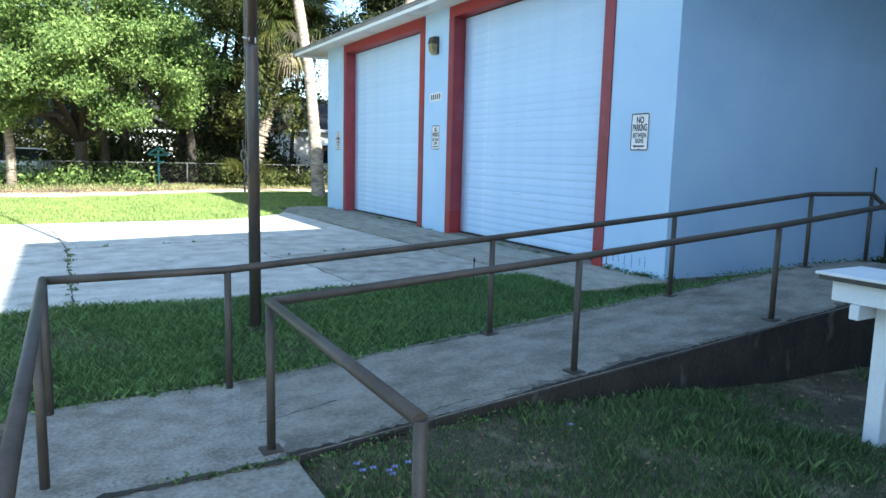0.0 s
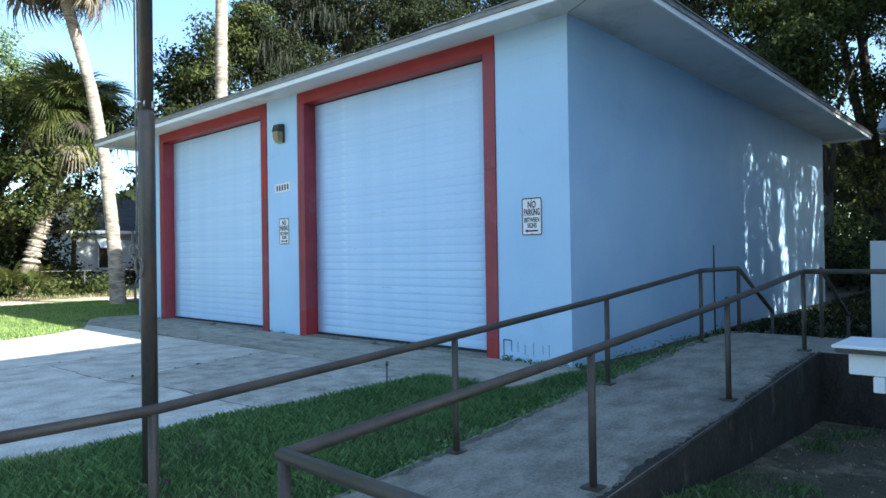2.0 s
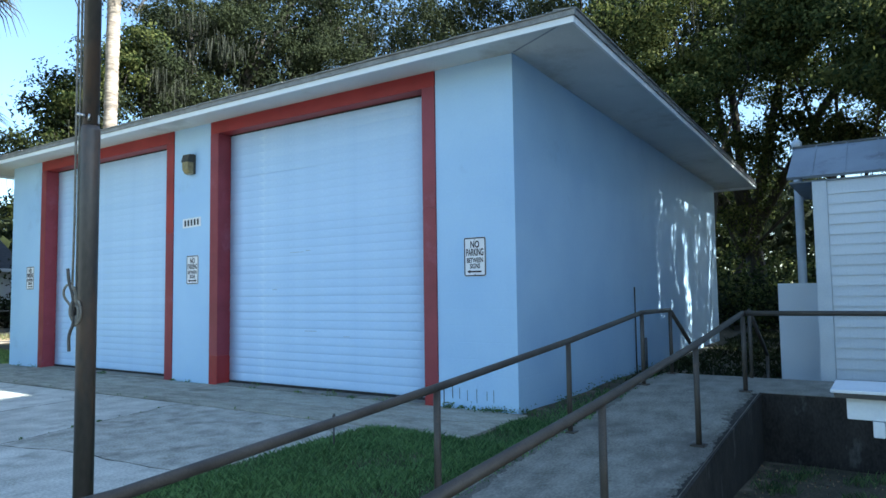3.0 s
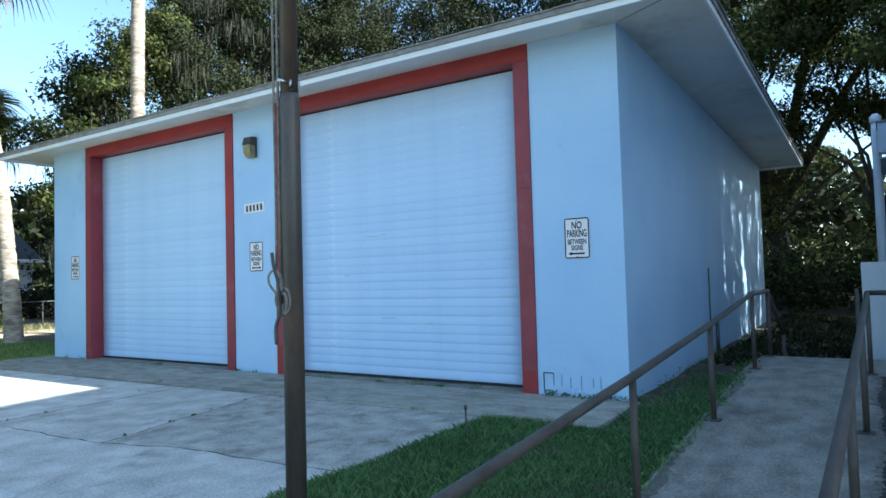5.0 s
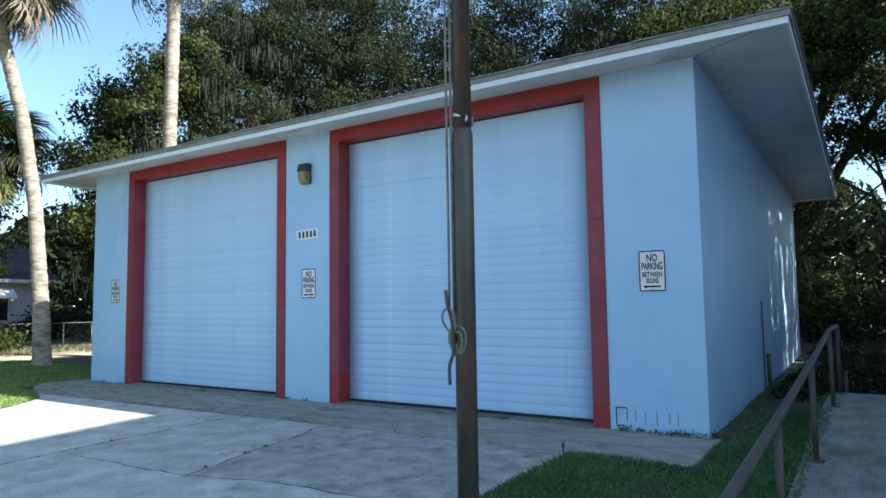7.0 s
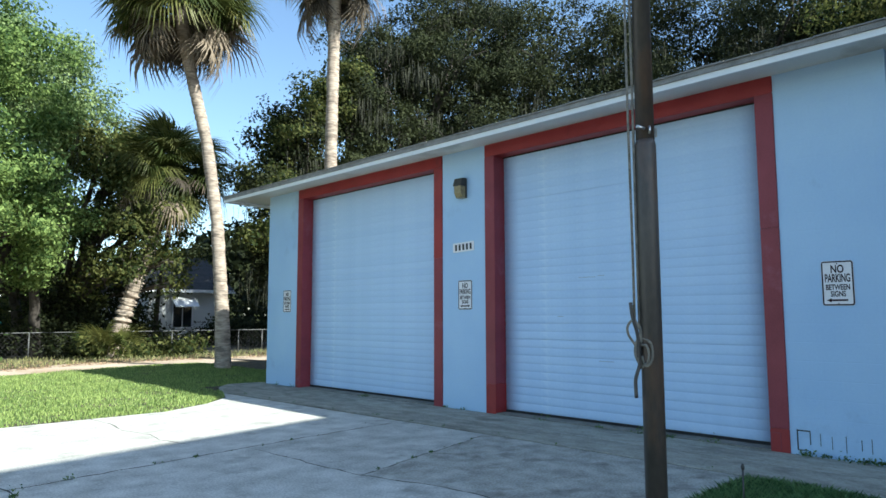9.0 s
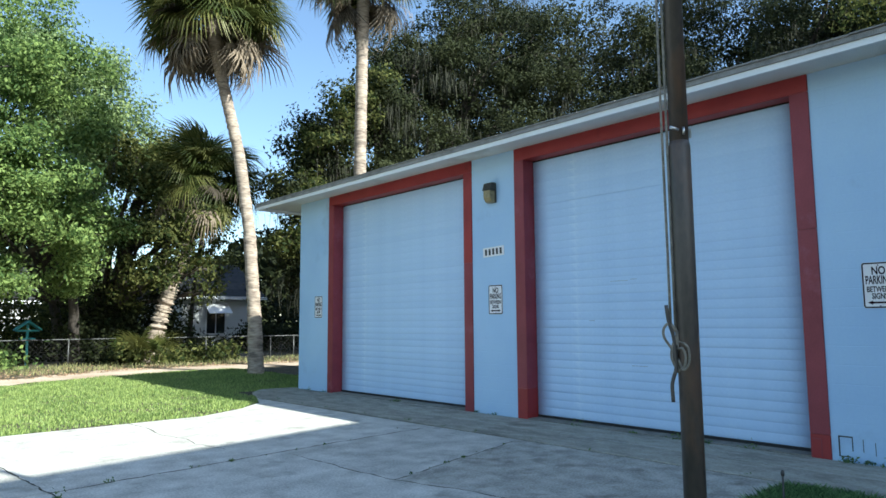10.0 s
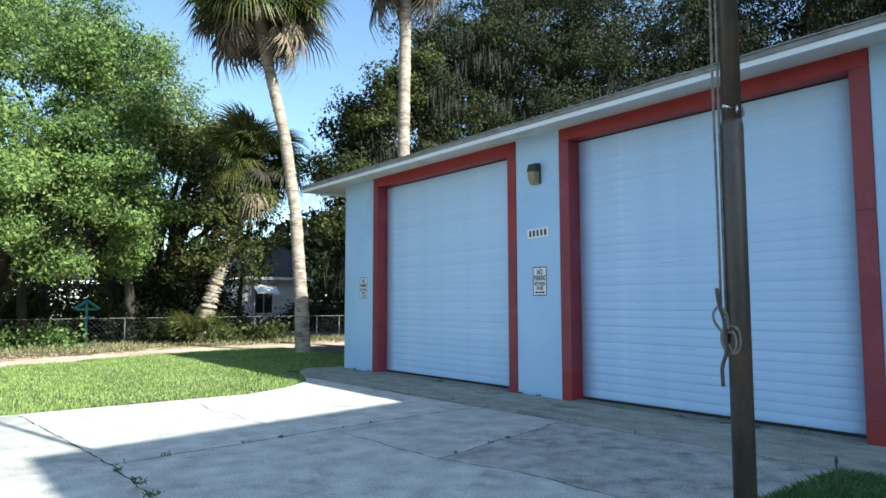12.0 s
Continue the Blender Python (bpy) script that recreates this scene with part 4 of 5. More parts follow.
def limbs(bm, base, blobs, r0, forks=0.35):
    """Tapered trunk that splits into a limb for each blob."""
    base = Vector(base)
    cx = sum(b[0] for b in blobs) / len(blobs)
    cy = sum(b[1] for b in blobs) / len(blobs)
    fork = base.lerp(Vector((cx, cy, base.z + 0.1)), 0.2)
    fork.z = base.z + forks * (min(b[2] for b in blobs) - base.z) + 1.0
    mid = base.lerp(fork, 0.5) + Vector((random.uniform(-0.15, 0.15), random.uniform(-0.15, 0.15), 0))
    tube(bm, [base - Vector((0, 0, 0.3)), base + Vector((0, 0, 0.25)), mid, fork], [r0 * 1.5, r0 * 1.1, r0 * 0.9, r0 * 0.8], 10)
    for b in blobs:
        end = Vector(b[:3])
        m1 = fork.lerp(end, 0.4) + Vector((random.uniform(-0.4, 0.4), random.uniform(-0.4, 0.4), random.uniform(-0.2, 0.5)))
        tube(bm, [fork - Vector((0, 0, 0.2)), m1, fork.lerp(end, 0.8), end], [r0 * 0.55, r0 * 0.4, r0 * 0.24, r0 * 0.1], 7)
        for _ in range(3):
            tip = end + Vector([random.gauss(0, 0.28) * b[3] for _ in range(3)])
            tube(bm, [fork.lerp(end, 0.7), end.lerp(tip, 0.4), tip], [r0 * 0.22, r0 * 0.14, r0 * 0.05], 5)


def tree(label, base, blobs, leaves, size, mat, r0, moss=0, clump=0.6, group="", shell=0.5, core=True):
    t = thing("tree", label, "tree", base, group)
    inv = Matrix.Translation(base).inverted()
    bm = bmesh.new()
    limbs(bm, base, blobs, r0)
    o = part("trunk", bm, "bark", t)
    o.matrix_parent_inverse = inv
    many, small = (2.3, 0.60) if mat in ("leaf_bright", "leaf_pale") else (1.28, 0.68)
    spots, away = clump_points(blobs, int(leaves * many), clump, shell=shell, outward=True)
    outer = leaf_quads(spots, size * small, 1.0, away)
    if core:
        inner = [(*b[:3], b[3] * (0.8 if mat == "leaf_dark" else 0.6)) for b in blobs]
        outer = np.concatenate([outer, leaf_quads(clump_points(inner, int(leaves * 0.4), 0.8, shell=0.1), size * 0.85, 1.1)])
    o = soup("crown", outer, 4, mat, t)
    o.matrix_parent_inverse = inv
    if moss:
        c = clump_points([(*b[:3], b[3] * 0.8) for b in blobs], moss, 0.5, 10, 0.5)
        c[:, 2] -= 0.3
        k = len(c)
        ln = rng.uniform(0.25, 1.0, (k, 1))
        a = rng.uniform(0, 6.28, k)
        w = np.stack([np.cos(a), np.sin(a), np.zeros(k)], 1) * rng.uniform(0.006, 0.022, (k, 1))
        dn = np.concatenate([rng.normal(size=(k, 2)) * 0.08, -np.ones((k, 1))], 1) * ln
        o = soup("moss", np.stack([c - w, c + w, c + w * 0.6 + dn * 0.6, c + dn], 1), 4, "moss", t)
        o["kind"] = "stuff"
        o.matrix_parent_inverse = inv
    return t


# bright oak over the fence and its neighbours
tree("broad leafy oak with sunlit yellow-green foliage by the fence", (1.2, 33.0, 0), [(-6, 29.5, 7.0, 3.4), (-2.2, 28.2, 6.3, 3.0), (0.8, 27.6, 5.6, 2.6), (3.3, 27.9, 6.6, 2.4), (4.2, 28.2, 4.6, 1.7), (-0.5, 29.5, 9.6, 3.2), (2.8, 29.6, 10.0, 2.6), (-4.5, 30, 11, 3.4), (-1.0, 27.2, 4.0, 1.5), (-4.5, 28, 4.2, 1.9), (-1.5, 28.6, 2.9, 1.4), (2.0, 28.8, 3.2, 1.4), (4.6, 29.4, 3.3, 1.2)], 60000, 0.188, "leaf_bright", 0.28, moss=120, clump=0.45)
tree("tall open oak with thin sunlit top behind the fence", (5.5, 35.5, 0), [(4.6, 32.5, 9.6, 2.3), (6.3, 32.5, 7.6, 2.1), (3.0, 33.5, 12.0, 2.6), (0.0, 34, 13.5, 3.0), (5.9, 33.0, 5.4, 1.7), (-4, 35, 14, 3.4), (5.7, 32.2, 11.0, 1.4), (6.6, 32.2, 9.4, 1.3)], 29000, 0.205, "leaf_pale", 0.22, moss=250, clump=0.8)
tree("shady oak hung with grey moss behind the fence", (6.6, 34.5, 0), [(6.6, 30.0, 7.6, 1.7), (8.1, 31.6, 8.1, 1.2), (8.0, 30.3, 6.8, 1.6), (7.2, 30.2, 5.0, 1.6), (7.0, 30.8, 3.2, 1.3), (9.6, 31.2, 4.2, 1.3), (9.4, 30.2, 6.0, 1.2), (7.6, 31.5, 7.3, 1.7), (8.8, 29.2, 3.5, 0.7), (9.1, 29.3, 2.7, 0.5), (7.7, 28.7, 4.3, 0.85), (8.2, 28.5, 5.3, 0.75), (7.3, 28.9, 3.3, 0.8), (8.7, 32.5, 5.2, 1.7), (6.5, 34.5, 6, 2.3), (3.8, 36, 5.5, 2.4), (0.5, 36.5, 5.2, 2.6), (-3, 36, 5, 2.6), (10, 36, 8, 2.3)], 26000, 0.2, "leaf_wood", 0.25, moss=700)
tree("dark oak far behind the fence", (-6, 40, 0), [(-9, 39, 6, 4), (-4, 40, 7, 4), (1, 42, 8, 3.6), (-12, 40, 9, 5)], 16000, 0.3, "leaf_dark", 0.3, moss=600, clump=0.9)
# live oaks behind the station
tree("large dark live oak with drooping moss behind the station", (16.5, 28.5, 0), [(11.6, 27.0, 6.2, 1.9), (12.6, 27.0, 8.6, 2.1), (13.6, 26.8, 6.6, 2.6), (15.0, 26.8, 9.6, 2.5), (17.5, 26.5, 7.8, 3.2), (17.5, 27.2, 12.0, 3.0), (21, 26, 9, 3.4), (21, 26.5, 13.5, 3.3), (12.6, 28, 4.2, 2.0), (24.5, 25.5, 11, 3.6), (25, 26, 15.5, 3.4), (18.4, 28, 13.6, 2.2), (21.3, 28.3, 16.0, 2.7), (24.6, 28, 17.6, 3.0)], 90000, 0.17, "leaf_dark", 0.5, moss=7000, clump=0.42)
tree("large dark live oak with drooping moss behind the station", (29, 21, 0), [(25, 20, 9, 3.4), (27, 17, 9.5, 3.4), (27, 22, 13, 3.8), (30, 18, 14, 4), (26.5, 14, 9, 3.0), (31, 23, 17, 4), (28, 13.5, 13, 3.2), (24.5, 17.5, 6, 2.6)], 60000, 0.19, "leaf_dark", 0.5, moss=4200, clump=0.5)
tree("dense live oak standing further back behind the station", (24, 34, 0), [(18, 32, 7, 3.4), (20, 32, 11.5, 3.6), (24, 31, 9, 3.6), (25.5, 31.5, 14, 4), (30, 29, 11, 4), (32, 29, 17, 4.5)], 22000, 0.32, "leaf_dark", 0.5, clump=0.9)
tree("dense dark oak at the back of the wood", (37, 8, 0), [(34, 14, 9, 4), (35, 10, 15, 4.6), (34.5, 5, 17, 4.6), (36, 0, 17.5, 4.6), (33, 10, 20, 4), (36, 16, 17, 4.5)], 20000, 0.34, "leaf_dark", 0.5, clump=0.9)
# stands for the live oak's sunlit edge, painted in a paler leaf
tree("sunlit left edge of the live oak, painted with paler olive leaves", (12.6, 27.4, 0), [(11.5, 26.4, 6.3, 1.2), (12.1, 26.3, 8.2, 1.4), (13.0, 26.2, 9.7, 1.2), (11.3, 26.7, 4.7, 1.0), (14.3, 26.2, 11.0, 1.2)], 8500, 0.18, "leaf_wood", 0.14, clump=0.42)
# woods past the end of the station
for base, blobs, n in (((27, 8, 0), [(26, 9, 9.5, 2.6), (28, 6.5, 11, 2.8), (25.5, 8.8, 6.8, 1.8), (27, 9.5, 13.5, 3.2)], 26000),
                       ((31, 3.5, 0), [(30, 5.4, 8.1, 1.7), (30.5, 3.9, 7.5, 1.2), (30.5, 6.8, 7.3, 1.2), (31.5, 2, 10.5, 2.8), (29.5, 6, 13, 3.0), (31, 4, 14.5, 3)], 24000),
                       ((26, 1.5, 0), [(25.5, 0.5, 9.5, 2.4), (27, 2.5, 12, 2.8), (24.5, 2.5, 8.3, 1.7), (26, -1, 13, 3)], 22000),
                       ((36, 9, 0), [(36, 8, 6, 3), (36, 11, 10, 3.6), (37, 6, 13, 4), (35.5, 2.6, 8.2, 2.2)], 20000),
                       ((30, 0.5, 0), [(29, 1, 9.5, 2.8), (30, -2.5, 10.5, 3), (27.5, 4, 11, 2.6), (33, 0, 14, 4)], 26000),
                       ((38, 0, 0), [(38, 0, 7.5, 3), (39, -4, 11, 4), (37, 2, 12.5, 3.4), (38, -7, 6, 3)], 18000)):
    tree("slender woodland tree with dappled green foliage past the station", base, blobs, n, 0.205, "leaf_wood", 0.17, moss=700, clump=0.65, group="woodland trees")
# added out of view so that their crowns shade the ground past the station
for x, y, lab in ((26.5, -7, "unseen shade-casting tree"), (31.5, -6, "unseen shade-casting tree"), (36.5, -7, "unseen shade-casting tree")):
    tree(lab + " with a dense dark crown beyond the white building", (x, y, 0), [(x + dx, y + 1.5 + dy, z, 2.6) for dx, dy, z in ((-3, 0, 5.5), (0, 1, 5.0), (3, 0, 5.8), (-2, 0.5, 8.5), (1.5, 0.5, 8.8), (0, 0, 12), (-3, 0, 11.5), (3, 0, 11.5))], 9000, 0.5, "leaf_dark", 0.3, clump=0.9, group="shade trees", shell=0.2)
tree("leafy tree close behind the white building", (15.5, -0.5, 0), [(14.2, 0.6, 7.0, 1.8), (15.8, 2.2, 8.8, 1.9), (13.2, -1, 8.6, 2.0), (16.8, 0.2, 10.8, 2.4), (14.5, -2.2, 6.2, 1.6), (18.5, 1.5, 9.5, 1.9)], 15000, 0.17, "leaf_wood", 0.18)
# trees on the sunny side that dapple the end of the side wall
tree("tree beyond the white building that throws dappled shade", (17.5, -5.0, 0), [(15.75 + 1.32 * i + 0.16 * ((i * 3 + k * 5) % 3 - 1), -2.7 - 0.3 * (i % 2), 5.9 + 0.95 * k, 0.74) for i in range(6) for k in range(7)], 17500, 0.27, "leaf_wood", 0.25, clump=0.5, shell=0.05, core=False)

# added out of view; they stop sunlit ground from brightening the side wall
for x in (18.2, 21.6):
    tree("unseen low evergreen added to keep sun off the ground", (x, -3.2, 0), [(x + dx, -3.0 + dy, z, 1.3) for dx, dy, z in ((-1, 0, 1.1), (0.9, 0.2, 1.2), (-0.8, 0.2, 2.8), (0.8, 0, 3.0), (0, 0.1, 4.4), (-1.3, 0, 4.6), (1.4, 0, 4.5))], 6000, 0.3, "leaf_dark", 0.16, clump=0.8, group="evergreen trees", shell=0.1)


def undergrowth(name, label, area, count, size, height, mat):
    """Low bushes over a stretch of ground as one mass."""
    x0, x1, y0, y1 = area
    k = count // 30
    cx, cy = rng.uniform(x0, x1, k), rng.uniform(y0, y1, k)
    h = height * rng.uniform(0.2, 1.0, k) * (0.55 + 0.45 * np.sin(cx * 1.3) * np.sin(cy * 1.7 + 1))
    c = np.stack([cx, cy, np.abs(h)], 1)[:, None, :] + rng.normal(size=(k, 30, 3)) * np.array([0.4, 0.4, 0.2])
    c[..., 2] = np.abs(c[..., 2])
    return tagged(soup(name, leaf_quads(c.reshape(-1, 3), size), 4, mat), label, "bushes", kind="stuff")


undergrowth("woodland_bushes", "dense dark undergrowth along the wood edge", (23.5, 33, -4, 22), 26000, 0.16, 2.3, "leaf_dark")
# paler leaf here paints sunlit patches into the undergrowth
undergrowth("woodland_bushes", "wood edge bushes in a paler leaf that paints sun flecks", (24.5, 31, 2, 12), 9000, 0.15, 2.7, "leaf_wood")
undergrowth("woodland_bushes", "tangled shrubs deeper in the wood", (33, 44, -12, 24), 18000, 0.22, 4.0, "leaf_wood")
undergrowth("fence_bushes", "weedy bushes growing along the chain link fence", (-14, 3.2, 29.9, 32.4), 9000, 0.14, 0.95, "leaf_bright")
undergrowth("fence_bushes", "low shrubs round the palm foot", (6.4, 10.5, 29.8, 31.2), 2600, 0.16, 0.9, "leaf_wood")
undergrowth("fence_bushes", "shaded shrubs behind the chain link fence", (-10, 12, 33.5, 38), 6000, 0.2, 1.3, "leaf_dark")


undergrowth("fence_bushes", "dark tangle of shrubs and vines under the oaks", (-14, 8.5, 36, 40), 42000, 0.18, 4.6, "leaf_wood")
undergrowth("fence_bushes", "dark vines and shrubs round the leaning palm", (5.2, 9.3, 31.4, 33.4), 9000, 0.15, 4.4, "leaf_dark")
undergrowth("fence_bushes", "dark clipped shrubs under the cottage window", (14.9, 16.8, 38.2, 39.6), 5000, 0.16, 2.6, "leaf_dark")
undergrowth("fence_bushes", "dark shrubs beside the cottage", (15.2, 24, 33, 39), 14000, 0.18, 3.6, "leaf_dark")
for x, y, r, lean, top in ((5.3, 31.9, 0.17, -0.35, 5.5), (1.9, 32.6, 0.15, -0.3, 5), (8.3, 32.2, 0.09, 0.3, 6), (-1.7, 33.5, 0.16, 0.3, 6), (3.0, 36, 0.15, -0.4, 6), (7.0, 33.0, 0.13, 0.5, 6.5), (7.6, 34.2, 0.12, -0.3, 6), (8.9, 33.6, 0.14, 0.3, 6), (9.6, 35, 0.12, -0.6, 6.5), (10.3, 34, 0.1, 0.5, 6)):
    b = thing("bare_tree", "bare dark tree standing in the shade behind the fence", "tree", (x, y, 0), "shaded trees")
    part("trunk", one(tube, [(0, 0, -0.2), (lean * 0.2, 0, top * 0.35), (lean * 0.7, 0.1, top * 0.7), (lean, 0, top)], [r * 1.4, r, r * 0.85, r * 0.6], 8), "bark", b)


def far_woods():
    k = 60000
    ang = np.concatenate([rng.uniform(-20, 115, k)]) * math.pi / 180
    rad = rng.uniform(62, 85, k)
    z = rng.random(k) ** 0.8 * (10 + 4 * np.sin(ang * 9) + 2.5 * np.sin(ang * 23)) * (1 - 0.5 * np.exp(-(ang / 0.12) ** 2))
    c = np.stack([rad * np.cos(ang), rad * np.sin(ang), z], 1)
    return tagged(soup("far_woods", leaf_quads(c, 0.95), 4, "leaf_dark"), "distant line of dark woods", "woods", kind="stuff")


far_woods()


def frond_mesh(name, mat, droop, spread, blades=34, length=1.0, stem=0.9):
    """A fan leaf: a stem and long pointed blades that fall at the tips. It reaches along +x."""
    bm = bmesh.new()
    tube(bm, [(0, 0, 0), (stem * 0.5, 0, 0.06), (stem, 0, 0)], [0.025, 0.018, 0.012], 5)
    for i in range(blades):
        a = radians(spread) * (2 * i / (blades - 1) - 1)
        ln = length * (1 - 0.25 * abs(a) / radians(spread)) * random.uniform(0.85, 1.1)
        d = Vector((math.cos(a), math.sin(a), 0.12 * random.uniform(-1, 1)))
        sidev = Vector((-d.y, d.x, 0.35)).normalized()
        p0 = Vector((stem, 0, 0))
        pts = [p0, p0 + d * ln * 0.35, p0 + d * ln * 0.7 - Vector((0, 0, droop * ln * 0.22)), p0 + d * ln * 0.92 - Vector((0, 0, droop * ln * 0.7))]
        ws = [0.006, 0.024, 0.017, 0.002]
        rows = [(bm.verts.new(p + sidev * w), bm.verts.new(p - sidev * w)) for p, w in zip(pts, ws)]
        for r, q in zip(rows, rows[1:]):
            bm.faces.new((r[0], r[1], q[1], q[0]))
    me = bpy.data.meshes.new(name)
    bm.to_mesh(me)
    bm.free()
    me.materials.append(M[mat])
    return me


FROND = [frond_mesh("frond", "frond", d, 105) for d in (0.5, 0.9)]
DEAD = [frond_mesh("dead_frond", "frond_dead", d, sp, 18, ln) for d, sp, ln in ((0.7, 70, 0.95), (0.9, 50, 1.1), (0.5, 45, 0.8))]


def palm(label, path, radii, crown_r, green, dead, group="cabbage palms", bare=None, rough=0.05, hang=-25):
    """A palm; the skirt of dead leaves has broken away round the bearing bare."""
    base = path[0]
    p = thing("palm_tree", label, "palm", base, group)
    inv = Matrix.Translation(base).inverted()
    bm = bmesh.new()
    pts, rad = [], []
    for i in range(161):
        u = i / 160 * (len(path) - 1)
        k = min(int(u), len(path) - 2)
        pts.append(Vector(path[k]).lerp(Vector(path[k + 1]), u - k))
        rad.append(float(np.interp(u, range(len(radii)), radii)) * (1 + rough * (i % 2) + random.uniform(-1.2, 1.2) * rough))
    tube(bm, pts, rad, 14)
    o = part("trunk", bm, "palm_bark", p)
    o.matrix_parent_inverse = inv
    top = Vector(path[-1]) - Vector(base)
    for k in range(green + dead):
        is_dead = k >= green
        el = random.triangular(-78, 5, -38) if is_dead else random.choice((random.uniform(hang, 20), random.uniform(10, 85)))
        turn = random.uniform(0, 6.283)
        if is_dead and bare is not None:
            turn = bare + random.uniform(0.75, 5.53)
        o = new("frond", random.choice(DEAD if is_dead else FROND))
        o.parent = p
        o.matrix_local = Matrix.Translation(top + Vector((0, 0, random.uniform(-0.35, 0.1) - (0.15 if is_dead else 0)))) @ Euler((random.uniform(-0.5, 0.5), radians(-el), turn)).to_matrix().to_4x4() @ Matrix.Diagonal((crown_r, crown_r, crown_r, 1)) @ Matrix.Diagonal((random.uniform(0.6 if is_dead else 0.85, 1.1),) * 3 + (1,))
    return p


palm("tall leaning palm with a grey trunk and shaggy brown skirt", [(8.0, 23.0, -0.1), (7.92, 23.0, 1.5), (7.68, 23.0, 4.2), (7.29, 23.0, 6.5), (6.68, 23.0, 8.7), (6.45, 23.0, 9.7), (6.4, 23.0, 10.6)], [0.24, 0.20, 0.175, 0.165, 0.165, 0.18, 0.21], 1.30, 100, 70, bare=-1.97)
palm("tall straight palm rising behind the station roof", [(11.05, 22.1, -0.1), (11.0, 22.1, 6.5), (11.05, 22.1, 10), (11.1, 22.1, 13.0)], [0.26, 0.19, 0.19, 0.22], 1.30, 70, 40, bare=-2.15)
palm("shorter full-crowned palm under the oak", [(7.4, 30.3, -0.1), (7.75, 30.2, 1.8), (8.5, 29.8, 4.5), (8.9, 29.3, 7.0)], [0.27, 0.21, 0.19, 0.2], 1.30, 96, 16, rough=0.33, hang=-78)
for x, y, n in ((6.9, 29.9, 7), (7.5, 29.8, 5)):
    sp = thing("palmetto", "small palmetto shrub with fan leaves at the fence", "shrub", (x, y, 0), "palmetto shrubs")
    for k in range(n):
        o = new("frond", FROND[k % 2])
        o.parent = sp
        o.matrix_local = Euler((random.uniform(-0.4, 0.4), radians(-random.uniform(45, 86)), random.uniform(0, 6.283))).to_matrix().to_4x4() @ Matrix.Diagonal((0.85, 0.85, 0.85, 1))

pale = thing("bare_tree", "pale slender trunk standing at the fence", "tree", (-1.42, 29.9, 0), "shaded trees")
part("trunk", one(tube, [(0, 0, -0.2), (0.02, 0, 1.5), (-0.1, 0, 3.6), (-0.25, 0.1, 6.5)], [0.20, 0.15, 0.14, 0.11], 9), "palm_bark", pale)


def parked_car(label, at, turn):
    """A small saloon: bodied shell, glazed cabin and four wheels."""
    car = thing("parked_car", label, "car", at)
    car.rotation_euler = (0, 0, turn)

    def shell(outline, half, inset_top, mat, name, lab=""):
        bm = bmesh.new()
        mid = sum(z for _, z in outline) / len(outline)
        sides = [[bm.verts.new((x, sgn * (half - (inset_top if z > mid else 0)), z)) for x, z in outline] for sgn in (-1, 1)]
        bm.faces.new(sides[0])
        bm.faces.new(sides[1][::-1])
        k = len(outline)
        for i in range(k):
            bm.faces.new((sides[0][i], sides[0][(i + 1) % k], sides[1][(i + 1) % k], sides[1][i]))
        bmesh.ops.bevel(bm, geom=bm.edges[:], offset=0.03, segments=2, affect="EDGES")
        return part(name, bm, mat, car, lab)
    shell([(-2.15, 0.3), (2.15, 0.3), (2.2, 0.62), (1.15, 0.88), (-1.95, 0.92), (-2.2, 0.7)], 0.86, 0.05, "car_white", "body")
    shell([(-1.75, 0.9), (1.1, 0.87), (0.35, 1.38), (-1.1, 1.40)], 0.78, 0.14, "dark_glass", "cabin_glass")
    shell([(-1.1, 1.37), (0.33, 1.36), (0.25, 1.43), (-1.0, 1.45)], 0.66, 0.02, "car_white", "roof")
    for x in (-1.35, 1.35):
        for y in (-0.8, 0.8):
            part("wheel", one(tube, [(x, y - 0.09, 0.31), (x, y + 0.09, 0.31)], 0.31, 16), "rubber", car)
    return car


parked_car("white parked car half hidden behind the fence", (-1.0, 34.9, 0.0), 1.35)

# chain link fence
fence = thing("chain_link_fence", "galvanised chain link fence overgrown with weeds", "fence", (-16, 31, 0))
finv = Matrix.Translation((16, -31, 0))


def fence_y(x):
    return 31.0 - 0.12 * max(0, x - 5)


def fnpart(name, bm, mat="galv"):
    o = part(name, bm, mat, fence)
    o.matrix_parent_inverse = finv
    return o


fx = [-16, -13.2, -10.4, -7.6, -4.8, -2.0, -0.4, 2.2, 4.9, 7.3, 9.6, 12.2, 13.2, 16]
for x in fx:
    fnpart("post", one(tube, [(x, fence_y(x), -0.2), (x, fence_y(x), 0.98)], 0.024, 8))
fnpart("top_rail", one(tube, [(x, fence_y(x), 0.955) for x in fx], 0.017, 8))
k = 190
x0 = np.linspace(-16, 15.0, k)
yy = np.array([fence_y(x) for x in x0])
w = np.zeros((2 * k, 4, 3))
for j, sgn in enumerate((1, -1)):
    a = np.stack([x0, yy, np.full(k, 0.03 if sgn > 0 else 0.94)], 1)
    b = a + np.array([0.91, -0.03, 0.91 * sgn])
    e = np.array([0.0009, 0, -0.0009 * sgn])
    w[j * k:(j + 1) * k] = np.stack([a - e, a + e, b + e, b - e], 1)
o = soup("wire_mesh", w, 4, "cleat", fence)
o["kind"] = "stuff"
o.matrix_parent_inverse = finv

